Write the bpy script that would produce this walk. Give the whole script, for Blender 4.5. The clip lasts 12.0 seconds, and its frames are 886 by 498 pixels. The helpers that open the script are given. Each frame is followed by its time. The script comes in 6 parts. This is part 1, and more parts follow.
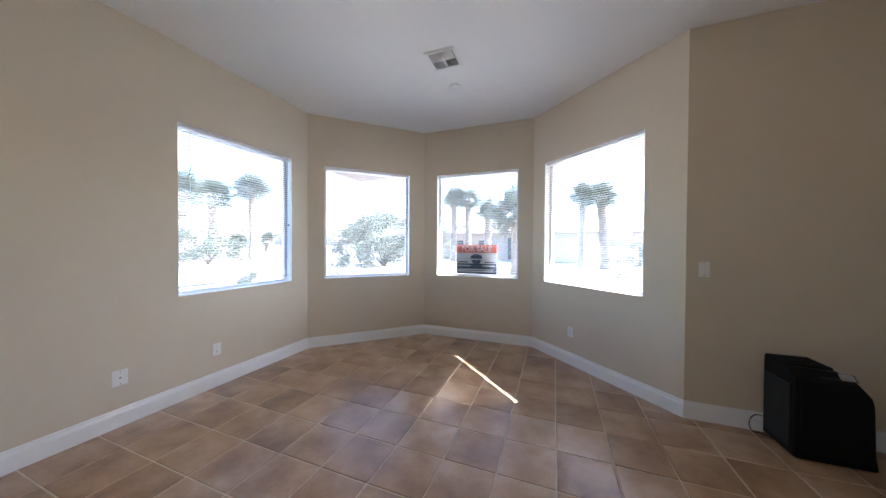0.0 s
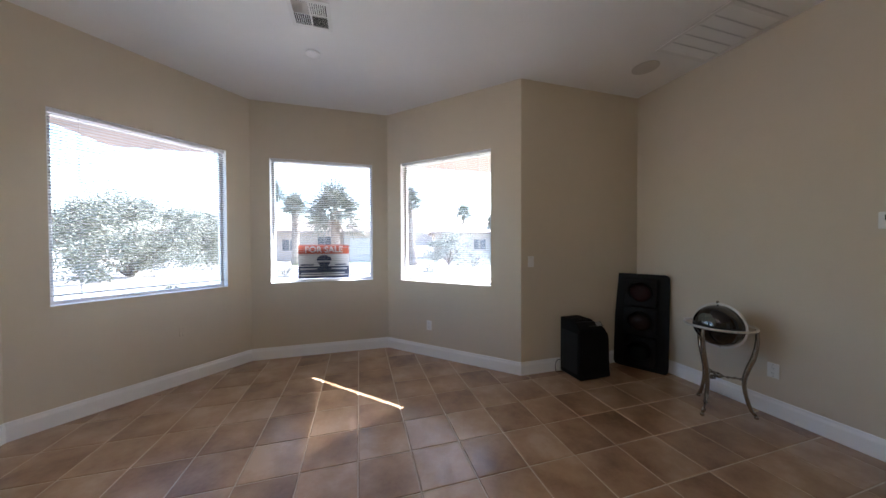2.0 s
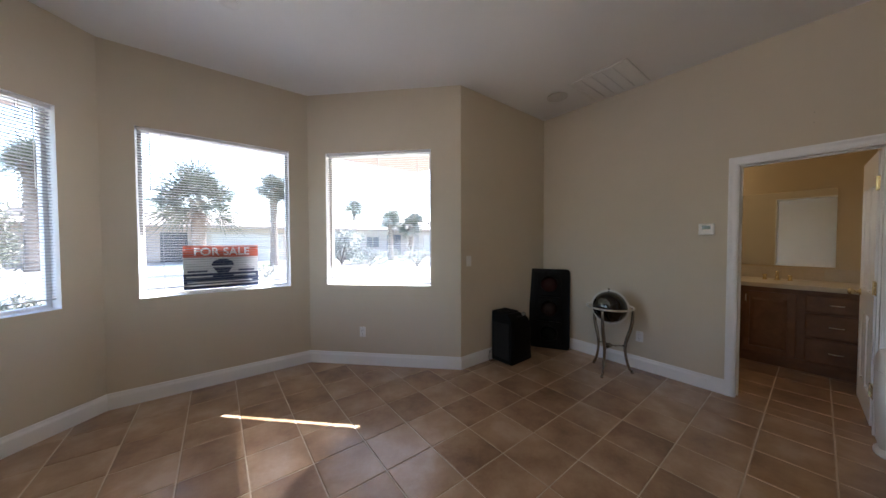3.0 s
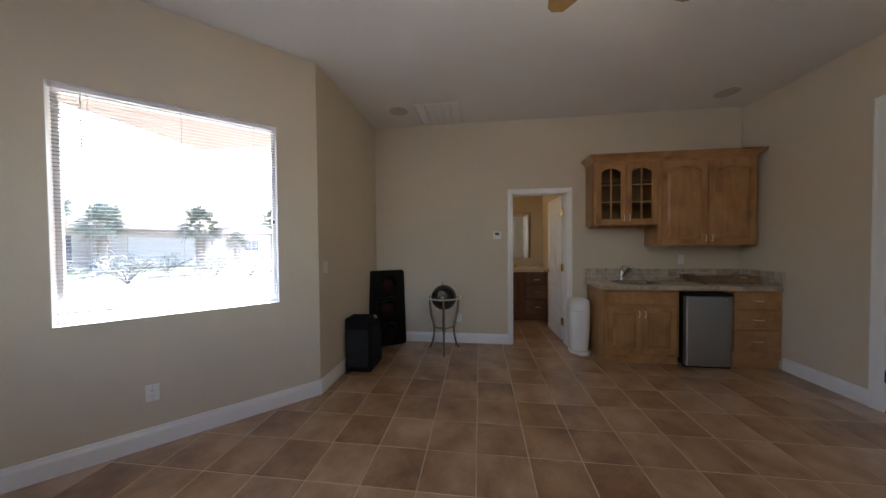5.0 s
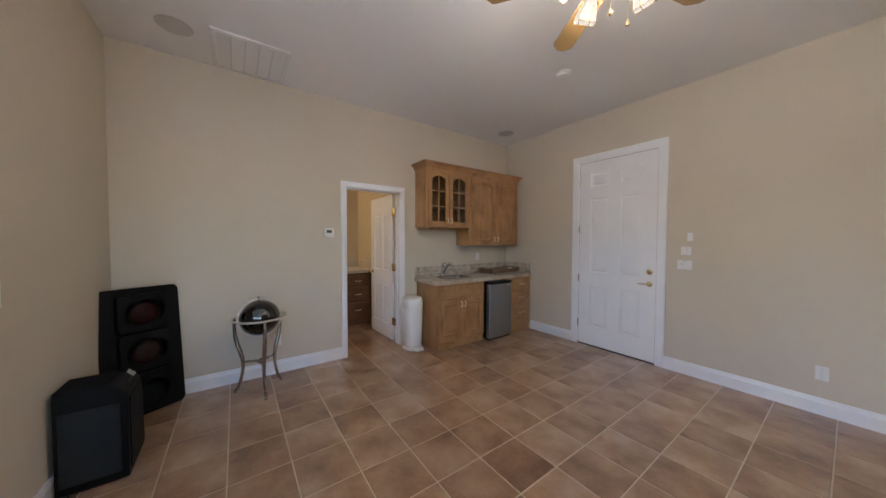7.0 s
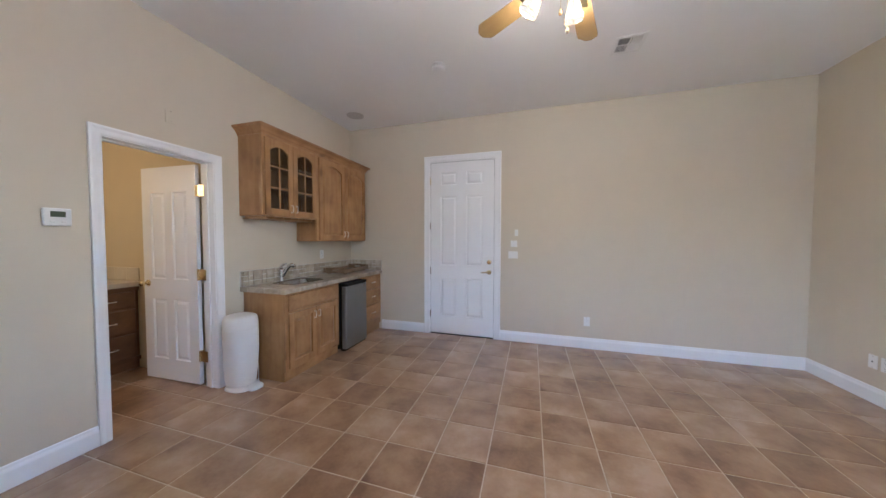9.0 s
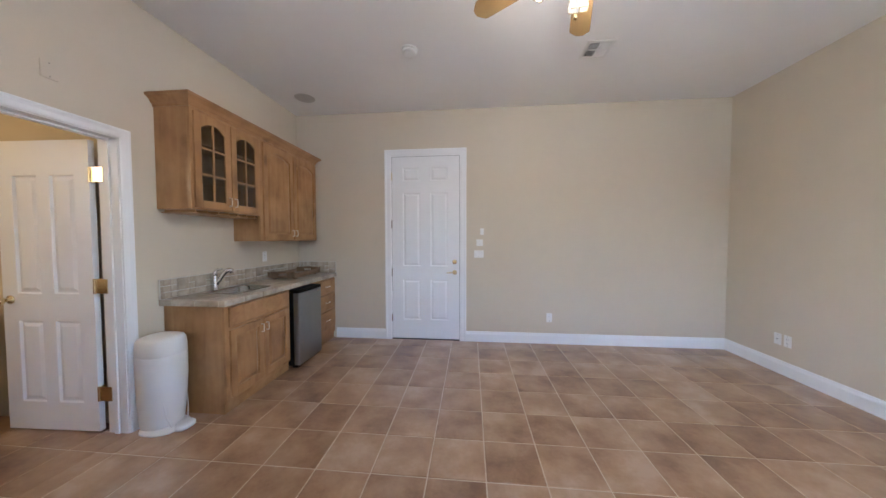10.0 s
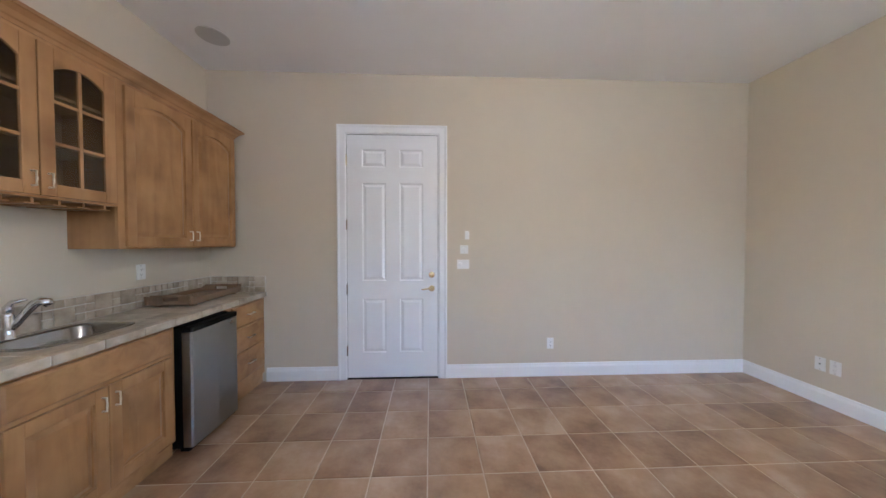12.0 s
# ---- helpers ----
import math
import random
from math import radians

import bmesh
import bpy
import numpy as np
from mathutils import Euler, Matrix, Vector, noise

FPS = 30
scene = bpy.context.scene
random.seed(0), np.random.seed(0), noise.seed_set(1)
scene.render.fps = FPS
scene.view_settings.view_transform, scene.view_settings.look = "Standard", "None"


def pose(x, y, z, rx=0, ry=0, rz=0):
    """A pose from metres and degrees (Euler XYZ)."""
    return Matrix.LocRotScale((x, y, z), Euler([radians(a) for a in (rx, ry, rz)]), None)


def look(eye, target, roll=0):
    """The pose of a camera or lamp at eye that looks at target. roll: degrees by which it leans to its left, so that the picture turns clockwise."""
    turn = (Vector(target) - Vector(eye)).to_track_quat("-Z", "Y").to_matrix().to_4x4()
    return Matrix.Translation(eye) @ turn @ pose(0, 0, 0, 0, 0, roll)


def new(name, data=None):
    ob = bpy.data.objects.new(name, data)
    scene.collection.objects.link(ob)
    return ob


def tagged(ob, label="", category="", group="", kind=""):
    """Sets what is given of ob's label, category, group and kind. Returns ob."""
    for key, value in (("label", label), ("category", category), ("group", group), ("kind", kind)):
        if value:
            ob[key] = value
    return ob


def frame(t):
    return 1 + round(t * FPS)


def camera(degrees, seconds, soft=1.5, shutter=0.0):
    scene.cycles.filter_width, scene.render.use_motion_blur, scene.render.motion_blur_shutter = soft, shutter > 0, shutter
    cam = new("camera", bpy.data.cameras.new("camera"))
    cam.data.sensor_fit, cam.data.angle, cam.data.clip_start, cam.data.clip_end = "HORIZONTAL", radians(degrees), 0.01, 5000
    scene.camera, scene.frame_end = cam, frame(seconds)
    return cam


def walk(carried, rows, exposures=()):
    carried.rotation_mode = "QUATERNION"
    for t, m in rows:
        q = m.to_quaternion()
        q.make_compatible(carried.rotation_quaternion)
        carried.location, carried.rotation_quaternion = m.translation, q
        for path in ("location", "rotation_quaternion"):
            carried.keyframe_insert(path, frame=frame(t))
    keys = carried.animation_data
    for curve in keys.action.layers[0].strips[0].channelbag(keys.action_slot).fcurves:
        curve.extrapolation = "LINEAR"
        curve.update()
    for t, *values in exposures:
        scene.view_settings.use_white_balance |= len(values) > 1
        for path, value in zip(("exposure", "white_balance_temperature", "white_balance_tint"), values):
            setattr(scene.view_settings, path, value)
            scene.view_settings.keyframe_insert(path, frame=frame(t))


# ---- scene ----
cam = camera(113.3, 12.0)
PATH = [
    (0, (2.962, 1.984, 1.359), (2.252, 3.853, 1.332), 0.3),
    (0.5, (2.848, 2.089, 1.372), (2.392, 4.036, 1.339), 0.3),
    (1, (2.687, 2.126, 1.367), (2.552, 4.121, 1.335), 0.1),
    (1.5, (2.587, 2.12, 1.38), (2.767, 4.112, 1.342), 0.1),
    (2, (2.333, 2.148, 1.362), (2.886, 4.07, 1.331), -0.2),
    (2.5, (2.091, 2.271, 1.38), (2.992, 4.056, 1.343), -0.3),
    (4.5, (1.408, 3.114, 1.412), (3.309, 3.736, 1.357), -0.1),
    (5, (1.401, 3.342, 1.4), (3.385, 3.588, 1.36), -0.5),
    (5.5, (1.473, 3.575, 1.434), (3.466, 3.425, 1.368), 0.2),
    (6, (1.615, 3.757, 1.412), (3.544, 3.231, 1.354), 0.2),
    (6.5, (1.754, 3.885, 1.381), (3.564, 3.035, 1.351), 0.3),
    (7, (1.944, 3.977, 1.418), (3.573, 2.819, 1.36), 0.1),
    (9, (2.742, 4.101, 1.375), (3.322, 2.188, 1.307), 0.1),
    (9.5, (2.912, 4.066, 1.367), (3.273, 2.1, 1.299), -0.0),
    (10, (3.079, 3.967, 1.369), (3.27, 1.977, 1.298), -0.1),
    (10.5, (3.206, 3.832, 1.379), (3.284, 1.835, 1.306), -0.2),
    (11, (3.273, 3.613, 1.373), (3.277, 1.614, 1.31), -0.2),
    (11.5, (3.283, 3.334, 1.364), (3.242, 1.334, 1.318), -0.1),
    (12, (3.308, 3.057, 1.384), (3.222, 1.06, 1.341), -0.0),
]
walk(cam, [(t, look(eye, target, roll)) for t, eye, target, roll in PATH], [(0, 3.5, 5450, 10), (2.5, 3.15, 5800, 11), (5, 3.1, 5900, 11), (7, 4.02, 5600, 12), (9, 4.4, 5250, 12), (12, 4.5, 5250, 11)])

# world, sun and lamps
def make_world():
    w = bpy.data.worlds.new("world")
    w.use_nodes = True
    scene.world = w
    nt = w.node_tree
    nt.nodes.clear()
    out = nt.nodes.new("ShaderNodeOutputWorld")
    bg = nt.nodes.new("ShaderNodeBackground")
    sky = nt.nodes.new("ShaderNodeTexSky")
    sky.sky_type = "NISHITA"
    sky.sun_disc = False
    sky.sun_elevation = radians(39.5)
    sky.sun_rotation = radians(61)
    sky.air_density, sky.dust_density, sky.ozone_density = 1.0, 1.6, 1.0
    bg.inputs["Strength"].default_value = 0.15
    nt.links.new(sky.outputs[0], bg.inputs["Color"])
    nt.links.new(bg.outputs[0], out.inputs["Surface"])


make_world()
SUN_DIR = Vector((0.97, 0.53, 0.91)).normalized()
sun = new("sun", bpy.data.lights.new("sun", "SUN"))
sun.data.energy, sun.data.angle, sun.data.color = 4.5, radians(0.53), (1.0, 0.97, 0.93)
sun.matrix_basis = look(SUN_DIR * 30, (0, 0, 0))


def area(name, m, sx, sy, power, color=(1, 1, 1)):
    ob = new(name, bpy.data.lights.new(name, "AREA"))
    ob.data.shape, ob.data.size, ob.data.size_y, ob.data.energy, ob.data.color = "RECTANGLE", sx, sy, power, color
    ob.matrix_basis = m
    return ob


def point(name, p, power, color, radius=0.03):
    ob = new(name, bpy.data.lights.new(name, "POINT"))
    ob.data.energy, ob.data.color, ob.data.shadow_soft_size = power, color, radius
    ob.matrix_basis = Matrix.Translation(p)
    return ob

# lamps of the place: the bulbs of the fan and the bathroom's vanity light
FAN = Vector((2.57, 2.60, 0))
LAMP_R, LAMP_Z = 0.190, 2.58
LAMP_ANGLES = [-26 + 72 * i for i in range(5)]
for a in LAMP_ANGLES:
    point("fan_bulb", (FAN.x + LAMP_R * math.cos(radians(a)), FAN.y + LAMP_R * math.sin(radians(a)), LAMP_Z - 0.03), 0.42, (1.0, 0.82, 0.62), 0.025)
point("vanity_bulb", (7.15, 3.75, 2.15), 1.15, (1.0, 0.74, 0.44), 0.06)

# materials
def mat(name, color, rough=0.6, metal=0.0, noise_scale=0.0, vary=0.0, bump=0.0, bump_scale=60.0, spec=0.5, coat=0.0, rand=0.0):
    """Principled surface with two scales of colour variation, fine relief and, if asked, a tone of its own for each object."""
    m = bpy.data.materials.new(name)
    m.use_nodes = True
    nt = m.node_tree
    b = nt.nodes["Principled BSDF"]
    b.inputs["Base Color"].default_value = (*color, 1)
    b.inputs["Roughness"].default_value = rough
    b.inputs["Metallic"].default_value = metal
    b.inputs["Specular IOR Level"].default_value = spec
    b.inputs["Coat Weight"].default_value = coat
    tc = nt.nodes.new("ShaderNodeTexCoord")
    if vary > 0:
        n1 = nt.nodes.new("ShaderNodeTexNoise")
        n1.inputs["Scale"].default_value = noise_scale
        n1.inputs["Detail"].default_value = 6
        n2 = nt.nodes.new("ShaderNodeTexNoise")
        n2.inputs["Scale"].default_value = noise_scale * 9
        n2.inputs["Detail"].default_value = 4
        nt.links.new(tc.outputs["Object"], n1.inputs["Vector"])
        nt.links.new(tc.outputs["Object"], n2.inputs["Vector"])
        ad = nt.nodes.new("ShaderNodeMath")
        ad.operation = "MULTIPLY_ADD"
        ad.inputs[1].default_value = 0.35
        nt.links.new(n2.outputs["Fac"], ad.inputs[0])
        nt.links.new(n1.outputs["Fac"], ad.inputs[2])
        mr = nt.nodes.new("ShaderNodeMapRange")
        mr.inputs["From Min"].default_value, mr.inputs["From Max"].default_value = 0.4, 0.95
        mr.inputs["To Min"].default_value, mr.inputs["To Max"].default_value = 1 - vary, 1 + vary
        nt.links.new(ad.outputs[0], mr.inputs["Value"])
        last = mr.outputs[0]
        if rand > 0:
            oi = nt.nodes.new("ShaderNodeObjectInfo")
            m2 = nt.nodes.new("ShaderNodeMapRange")
            m2.inputs["To Min"].default_value, m2.inputs["To Max"].default_value = 1 - rand, 1 + rand
            nt.links.new(oi.outputs["Random"], m2.inputs["Value"])
            mm = nt.nodes.new("ShaderNodeMath")
            mm.operation = "MULTIPLY"
            nt.links.new(last, mm.inputs[0])
            nt.links.new(m2.outputs[0], mm.inputs[1])
            last = mm.outputs[0]
        vm = nt.nodes.new("ShaderNodeVectorMath")
        vm.operation = "SCALE"
        vm.inputs[0].default_value = color
        nt.links.new(last, vm.inputs["Scale"])
        nt.links.new(vm.outputs[0], b.inputs["Base Color"])
    if bump > 0:
        nb = nt.nodes.new("ShaderNodeTexNoise")
        nb.inputs["Scale"].default_value = bump_scale
        nb.inputs["Detail"].default_value = 5
        nt.links.new(tc.outputs["Object"], nb.inputs["Vector"])
        bp = nt.nodes.new("ShaderNodeBump")
        bp.inputs["Strength"].default_value = bump
        bp.inputs["Distance"].default_value = 0.002
        nt.links.new(nb.outputs["Fac"], bp.inputs["Height"])
        nt.links.new(bp.outputs[0], b.inputs["Normal"])
    return m


def ramp(nt, fac, stops):
    r = nt.nodes.new("ShaderNodeValToRGB")
    e = r.color_ramp.elements
    while len(e) < len(stops):
        e.new(0.5)
    for el, (p, c) in zip(e, stops):
        el.position, el.color = p, (*c, 1)
    nt.links.new(fac, r.inputs["Fac"])
    return r.outputs["Color"]


def wood(name, dark, mid, light, rough=0.42, axis=2, knots=True):
    """Stained alder: long grain along one axis, broad clouding and a few knots."""
    m = bpy.data.materials.new(name)
    m.use_nodes = True
    nt = m.node_tree
    b = nt.nodes["Principled BSDF"]
    tc = nt.nodes.new("ShaderNodeTexCoord")
    oi = nt.nodes.new("ShaderNodeObjectInfo")
    off = nt.nodes.new("ShaderNodeVectorMath")
    off.operation = "MULTIPLY_ADD"
    off.inputs[1].default_value = (7, 11, 13)
    nt.links.new(oi.outputs["Random"], off.inputs[0])
    nt.links.new(tc.outputs["Object"], off.inputs[2])
    mp = nt.nodes.new("ShaderNodeMapping")
    s = [7, 7, 7]
    s[axis] = 0.8
    mp.inputs["Scale"].default_value = s
    nt.links.new(off.outputs[0], mp.inputs["Vector"])
    n1 = nt.nodes.new("ShaderNodeTexNoise")
    n1.inputs["Scale"].default_value, n1.inputs["Detail"].default_value, n1.inputs["Distortion"].default_value = 1.4, 4, 1.2
    nt.links.new(mp.outputs[0], n1.inputs["Vector"])
    n2 = nt.nodes.new("ShaderNodeTexNoise")
    n2.inputs["Scale"].default_value, n2.inputs["Detail"].default_value = 4.5, 3
    nt.links.new(off.outputs[0], n2.inputs["Vector"])
    mx = nt.nodes.new("ShaderNodeMix")
    mx.inputs["Factor"].default_value = 0.6
    nt.links.new(n1.outputs["Fac"], mx.inputs["A"])
    nt.links.new(n2.outputs["Fac"], mx.inputs["B"])
    c = ramp(nt, mx.outputs["Result"], [(0.3, dark), (0.5, mid), (0.68, light)])
    if knots:
        v = nt.nodes.new("ShaderNodeTexVoronoi")
        v.inputs["Scale"].default_value = 2.6
        mk = nt.nodes.new("ShaderNodeMapping")
        sk = [1.5, 1.5, 1.5]
        sk[axis] = 0.8
        mk.inputs["Scale"].default_value = sk
        nt.links.new(off.outputs[0], mk.inputs["Vector"])
        nt.links.new(mk.outputs[0], v.inputs["Vector"])
        kr = nt.nodes.new("ShaderNodeMapRange")
        kr.inputs["From Min"].default_value, kr.inputs["From Max"].default_value = 0.03, 0.16
        kr.inputs["To Min"].default_value, kr.inputs["To Max"].default_value = 0.7, 0.0
        nt.links.new(v.outputs["Distance"], kr.inputs["Value"])
        mk2 = nt.nodes.new("ShaderNodeMix")
        mk2.data_type = "RGBA"
        nt.links.new(kr.outputs[0], mk2.inputs["Factor"])
        nt.links.new(c, mk2.inputs["A"])
        mk2.inputs["B"].default_value = (*[k * 0.55 for k in dark], 1)
        c = mk2.outputs["Result"]
    nt.links.new(c, b.inputs["Base Color"])
    b.inputs["Roughness"].default_value = rough
    b.inputs["Coat Weight"].default_value, b.inputs["Coat Roughness"].default_value = 0.2, 0.25
    bp = nt.nodes.new("ShaderNodeBump")
    bp.inputs["Strength"].default_value, bp.inputs["Distance"].default_value = 0.08, 0.001
    nt.links.new(n1.outputs["Fac"], bp.inputs["Height"])
    nt.links.new(bp.outputs[0], b.inputs["Normal"])
    return m


def glow(name, color, strength):
    m = bpy.data.materials.new(name)
    m.use_nodes = True
    b = m.node_tree.nodes["Principled BSDF"]
    b.inputs["Base Color"].default_value = (*color, 1)
    b.inputs["Emission Color"].default_value = (*color, 1)
    b.inputs["Emission Strength"].default_value = strength
    return m


def clear_glass(name, tint=(1, 1, 1), rough=0.0, clear=0.9):
    """A thin pane: mostly clear, with a glassy reflection."""
    m = bpy.data.materials.new(name)
    m.use_nodes = True
    nt = m.node_tree
    nt.nodes.clear()
    out = nt.nodes.new("ShaderNodeOutputMaterial")
    tr = nt.nodes.new("ShaderNodeBsdfTransparent")
    tr.inputs["Color"].default_value = (*tint, 1)
    gl = nt.nodes.new("ShaderNodeBsdfGlossy")
    gl.inputs["Roughness"].default_value = rough
    mx = nt.nodes.new("ShaderNodeMixShader")
    lw = nt.nodes.new("ShaderNodeLayerWeight")
    lw.inputs["Blend"].default_value = 0.5
    pw = nt.nodes.new("ShaderNodeMath")
    pw.operation = "POWER"
    pw.inputs[1].default_value = 4.5
    fr = nt.nodes.new("ShaderNodeMath")
    fr.operation = "MULTIPLY_ADD"
    fr.inputs[1].default_value, fr.inputs[2].default_value = 0.8, 0.03
    nt.links.new(lw.outputs["Facing"], pw.inputs[0])
    nt.links.new(pw.outputs[0], fr.inputs[0])
    nt.links.new(fr.outputs[0], mx.inputs[0])
    nt.links.new(tr.outputs[0], mx.inputs[1])
    nt.links.new(gl.outputs[0], mx.inputs[2])
    nt.links.new(mx.outputs[0], out.inputs["Surface"])
    return m


def tile_material(name, stops, rough, scale=3.2, coat=0.0):
    """Hand-made clay tile: each tile its own tone, clouded and flashed darker towards some edges."""
    m = bpy.data.materials.new(name)
    m.use_nodes = True
    nt = m.node_tree
    b = nt.nodes["Principled BSDF"]
    oi = nt.nodes.new("ShaderNodeObjectInfo")
    tc = nt.nodes.new("ShaderNodeTexCoord")
    off = nt.nodes.new("ShaderNodeVectorMath")
    off.operation = "MULTIPLY_ADD"
    off.inputs[1].default_value = (31, 17, 23)
    nt.links.new(oi.outputs["Random"], off.inputs[0])
    nt.links.new(tc.outputs["Object"], off.inputs[2])
    n = nt.nodes.new("ShaderNodeTexNoise")
    n.inputs["Scale"].default_value, n.inputs["Detail"].default_value, n.inputs["Roughness"].default_value = scale, 6, 0.55
    nt.links.new(off.outputs[0], n.inputs["Vector"])
    n2 = nt.nodes.new("ShaderNodeTexNoise")
    n2.inputs["Scale"].default_value, n2.inputs["Detail"].default_value = 45, 5
    nt.links.new(off.outputs[0], n2.inputs["Vector"])
    a = nt.nodes.new("ShaderNodeMath")
    a.operation = "MULTIPLY_ADD"
    a.inputs[1].default_value = 0.17
    nt.links.new(oi.outputs["Random"], a.inputs[0])
    nt.links.new(n.outputs["Fac"], a.inputs[2])
    a2 = nt.nodes.new("ShaderNodeMath")
    a2.operation = "MULTIPLY_ADD"
    a2.inputs[1].default_value = 0.12
    nt.links.new(n2.outputs["Fac"], a2.inputs[0])
    nt.links.new(a.outputs[0], a2.inputs[2])
    c = ramp(nt, a2.outputs[0], stops)
    nt.links.new(c, b.inputs["Base Color"])
    b.inputs["Coat Weight"].default_value, b.inputs["Coat Roughness"].default_value = coat, 0.24
    rr = nt.nodes.new("ShaderNodeMapRange")
    rr.inputs["To Min"].default_value, rr.inputs["To Max"].default_value = rough - 0.08, rough + 0.12
    nt.links.new(n.outputs["Fac"], rr.inputs["Value"])
    nt.links.new(rr.outputs[0], b.inputs["Roughness"])
    bp = nt.nodes.new("ShaderNodeBump")
    bp.inputs["Strength"].default_value, bp.inputs["Distance"].default_value = 0.35, 0.0015
    nt.links.new(n.outputs["Fac"], bp.inputs["Height"])
    nt.links.new(bp.outputs[0], b.inputs["Normal"])
    return m


M_WALL = mat("beige_wall_paint", (0.62, 0.545, 0.425), 0.75, noise_scale=0.8, vary=0.035, bump=0.25, bump_scale=110, spec=0.3)
M_CEIL = mat("ceiling_paint", (0.84, 0.83, 0.81), 0.85, noise_scale=0.9, vary=0.02, bump=0.3, bump_scale=90, spec=0.2)
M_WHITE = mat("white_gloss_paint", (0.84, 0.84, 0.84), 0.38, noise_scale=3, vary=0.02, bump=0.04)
M_PLASTIC = mat("white_plastic", (0.78, 0.77, 0.74), 0.35, noise_scale=8, vary=0.02)
M_GROUT = mat("grout", (0.56, 0.45, 0.33), 0.9, noise_scale=4, vary=0.2, bump=0.4, bump_scale=300)
M_TILE = tile_material("clay_tile", [(0.40, (0.19, 0.098, 0.050)), (0.56, (0.315, 0.182, 0.098)), (0.70, (0.41, 0.26, 0.15)), (0.84, (0.50, 0.35, 0.23))], 0.34, coat=1.0)
M_WOOD = wood("stained_alder", (0.24, 0.113, 0.038), (0.38, 0.20, 0.075), (0.47, 0.265, 0.11))
M_WOOD_H = wood("stained_alder_across", (0.24, 0.113, 0.038), (0.38, 0.20, 0.075), (0.47, 0.265, 0.11), axis=1)
M_WOOD_IN = mat("cabinet_inside", (0.40, 0.27, 0.16), 0.6, noise_scale=5, vary=0.12)
M_CHROME = mat("chrome", (0.75, 0.75, 0.76), 0.12, 1.0)
M_NICKEL = mat("brushed_nickel", (0.33, 0.30, 0.25), 0.2, 1.0, noise_scale=12, vary=0.1)
M_SILVER = mat("worn_silver", (0.66, 0.62, 0.56), 0.28, 1.0, noise_scale=14, vary=0.1)
M_BRASS = mat("polished_brass", (0.80, 0.68, 0.42), 0.2, 1.0, noise_scale=10, vary=0.06)
M_PULL = mat("satin_bar_pull", (0.88, 0.81, 0.70), 0.30, 1.0, noise_scale=10, vary=0.05)
M_STEEL = mat("stainless_steel", (0.31, 0.31, 0.30), 0.33, 1.0, noise_scale=3, vary=0.05)
M_BLACK = mat("black_plastic", (0.0045, 0.0045, 0.0045), 0.55, noise_scale=6, vary=0.2, bump=0.1, bump_scale=400, spec=0.15)
M_DARKGREY = mat("charcoal_plastic", (0.013, 0.014, 0.013), 0.55, noise_scale=6, spec=0.3, vary=0.15, bump=0.15, bump_scale=500)
M_DARK = mat("dark_void", (0.02, 0.018, 0.015), 0.8)
# white slats darkened to grey: their shade against the sky is in the colour
M_BLIND = mat("darkened_slat", (0.32, 0.32, 0.335), 0.4)
M_RAIL = mat("blind_rail", (0.74, 0.74, 0.75), 0.35)
M_GLASS = clear_glass("window_glass")
M_GLASS_CAB = clear_glass("cabinet_glass", (0.75, 0.72, 0.66), 0.05)
M_MIRROR = mat("mirror", (0.85, 0.87, 0.86), 0.02, 1.0)

# small builders
def thing(name, label, category, m=None, group=""):
    ob = new(name)
    ob.empty_display_size = 0.1
    ob.matrix_basis = m if m is not None else Matrix()
    return tagged(ob, label, category, group)


def part(name, bm, material, parent=None, label="", kind="", smooth=False, bevel=0.0, m=None):
    """One mesh object under its parent, in the parent's own coordinates."""
    me = bpy.data.meshes.new(name)
    bmesh.ops.recalc_face_normals(bm, faces=bm.faces[:])
    bm.to_mesh(me)
    bm.free()
    if smooth:
        for p in me.polygons:
            p.use_smooth = True
    for one in material if isinstance(material, (list, tuple)) else (material,):
        me.materials.append(one)
    ob = new(name, me)
    ob.parent = parent
    if m is not None:
        ob.matrix_basis = m
    if bevel > 0:
        md = ob.modifiers.new("bevel", "BEVEL")
        md.width, md.segments, md.limit_method, md.angle_limit = bevel, 2, "ANGLE", radians(40)
    return tagged(ob, label, "", "", kind)


def box(bm, x0, x1, y0, y1, z0, z1, mi=0):
    v = [bm.verts.new((x, y, z)) for z in (z0, z1) for x, y in ((x0, y0), (x1, y0), (x1, y1), (x0, y1))]
    for q in ((3, 2, 1, 0), (4, 5, 6, 7), (0, 1, 5, 4), (1, 2, 6, 5), (2, 3, 7, 6), (3, 0, 4, 7)):
        f = bm.faces.new([v[i] for i in q])
        f.material_index = mi
    return v


def boxes(*rows):
    bm = bmesh.new()
    for r in rows:
        box(bm, *r)
    return bm


def prism(bm, pts, a, b, axis="z"):
    """A polygon pushed from a to b along an axis. pts are pairs in the two other axes, in the order x, y, z."""
    def co(p, h):
        return {"z": (p[0], p[1], h), "x": (h, p[0], p[1]), "y": (p[0], h, p[1])}[axis]
    lo = [bm.verts.new(co(p, a)) for p in pts]
    hi = [bm.verts.new(co(p, b)) for p in pts]
    bm.faces.new(lo)
    bm.faces.new(hi[::-1])
    for i in range(len(pts)):
        j = (i + 1) % len(pts)
        bm.faces.new((lo[i], hi[i], hi[j], lo[j]))


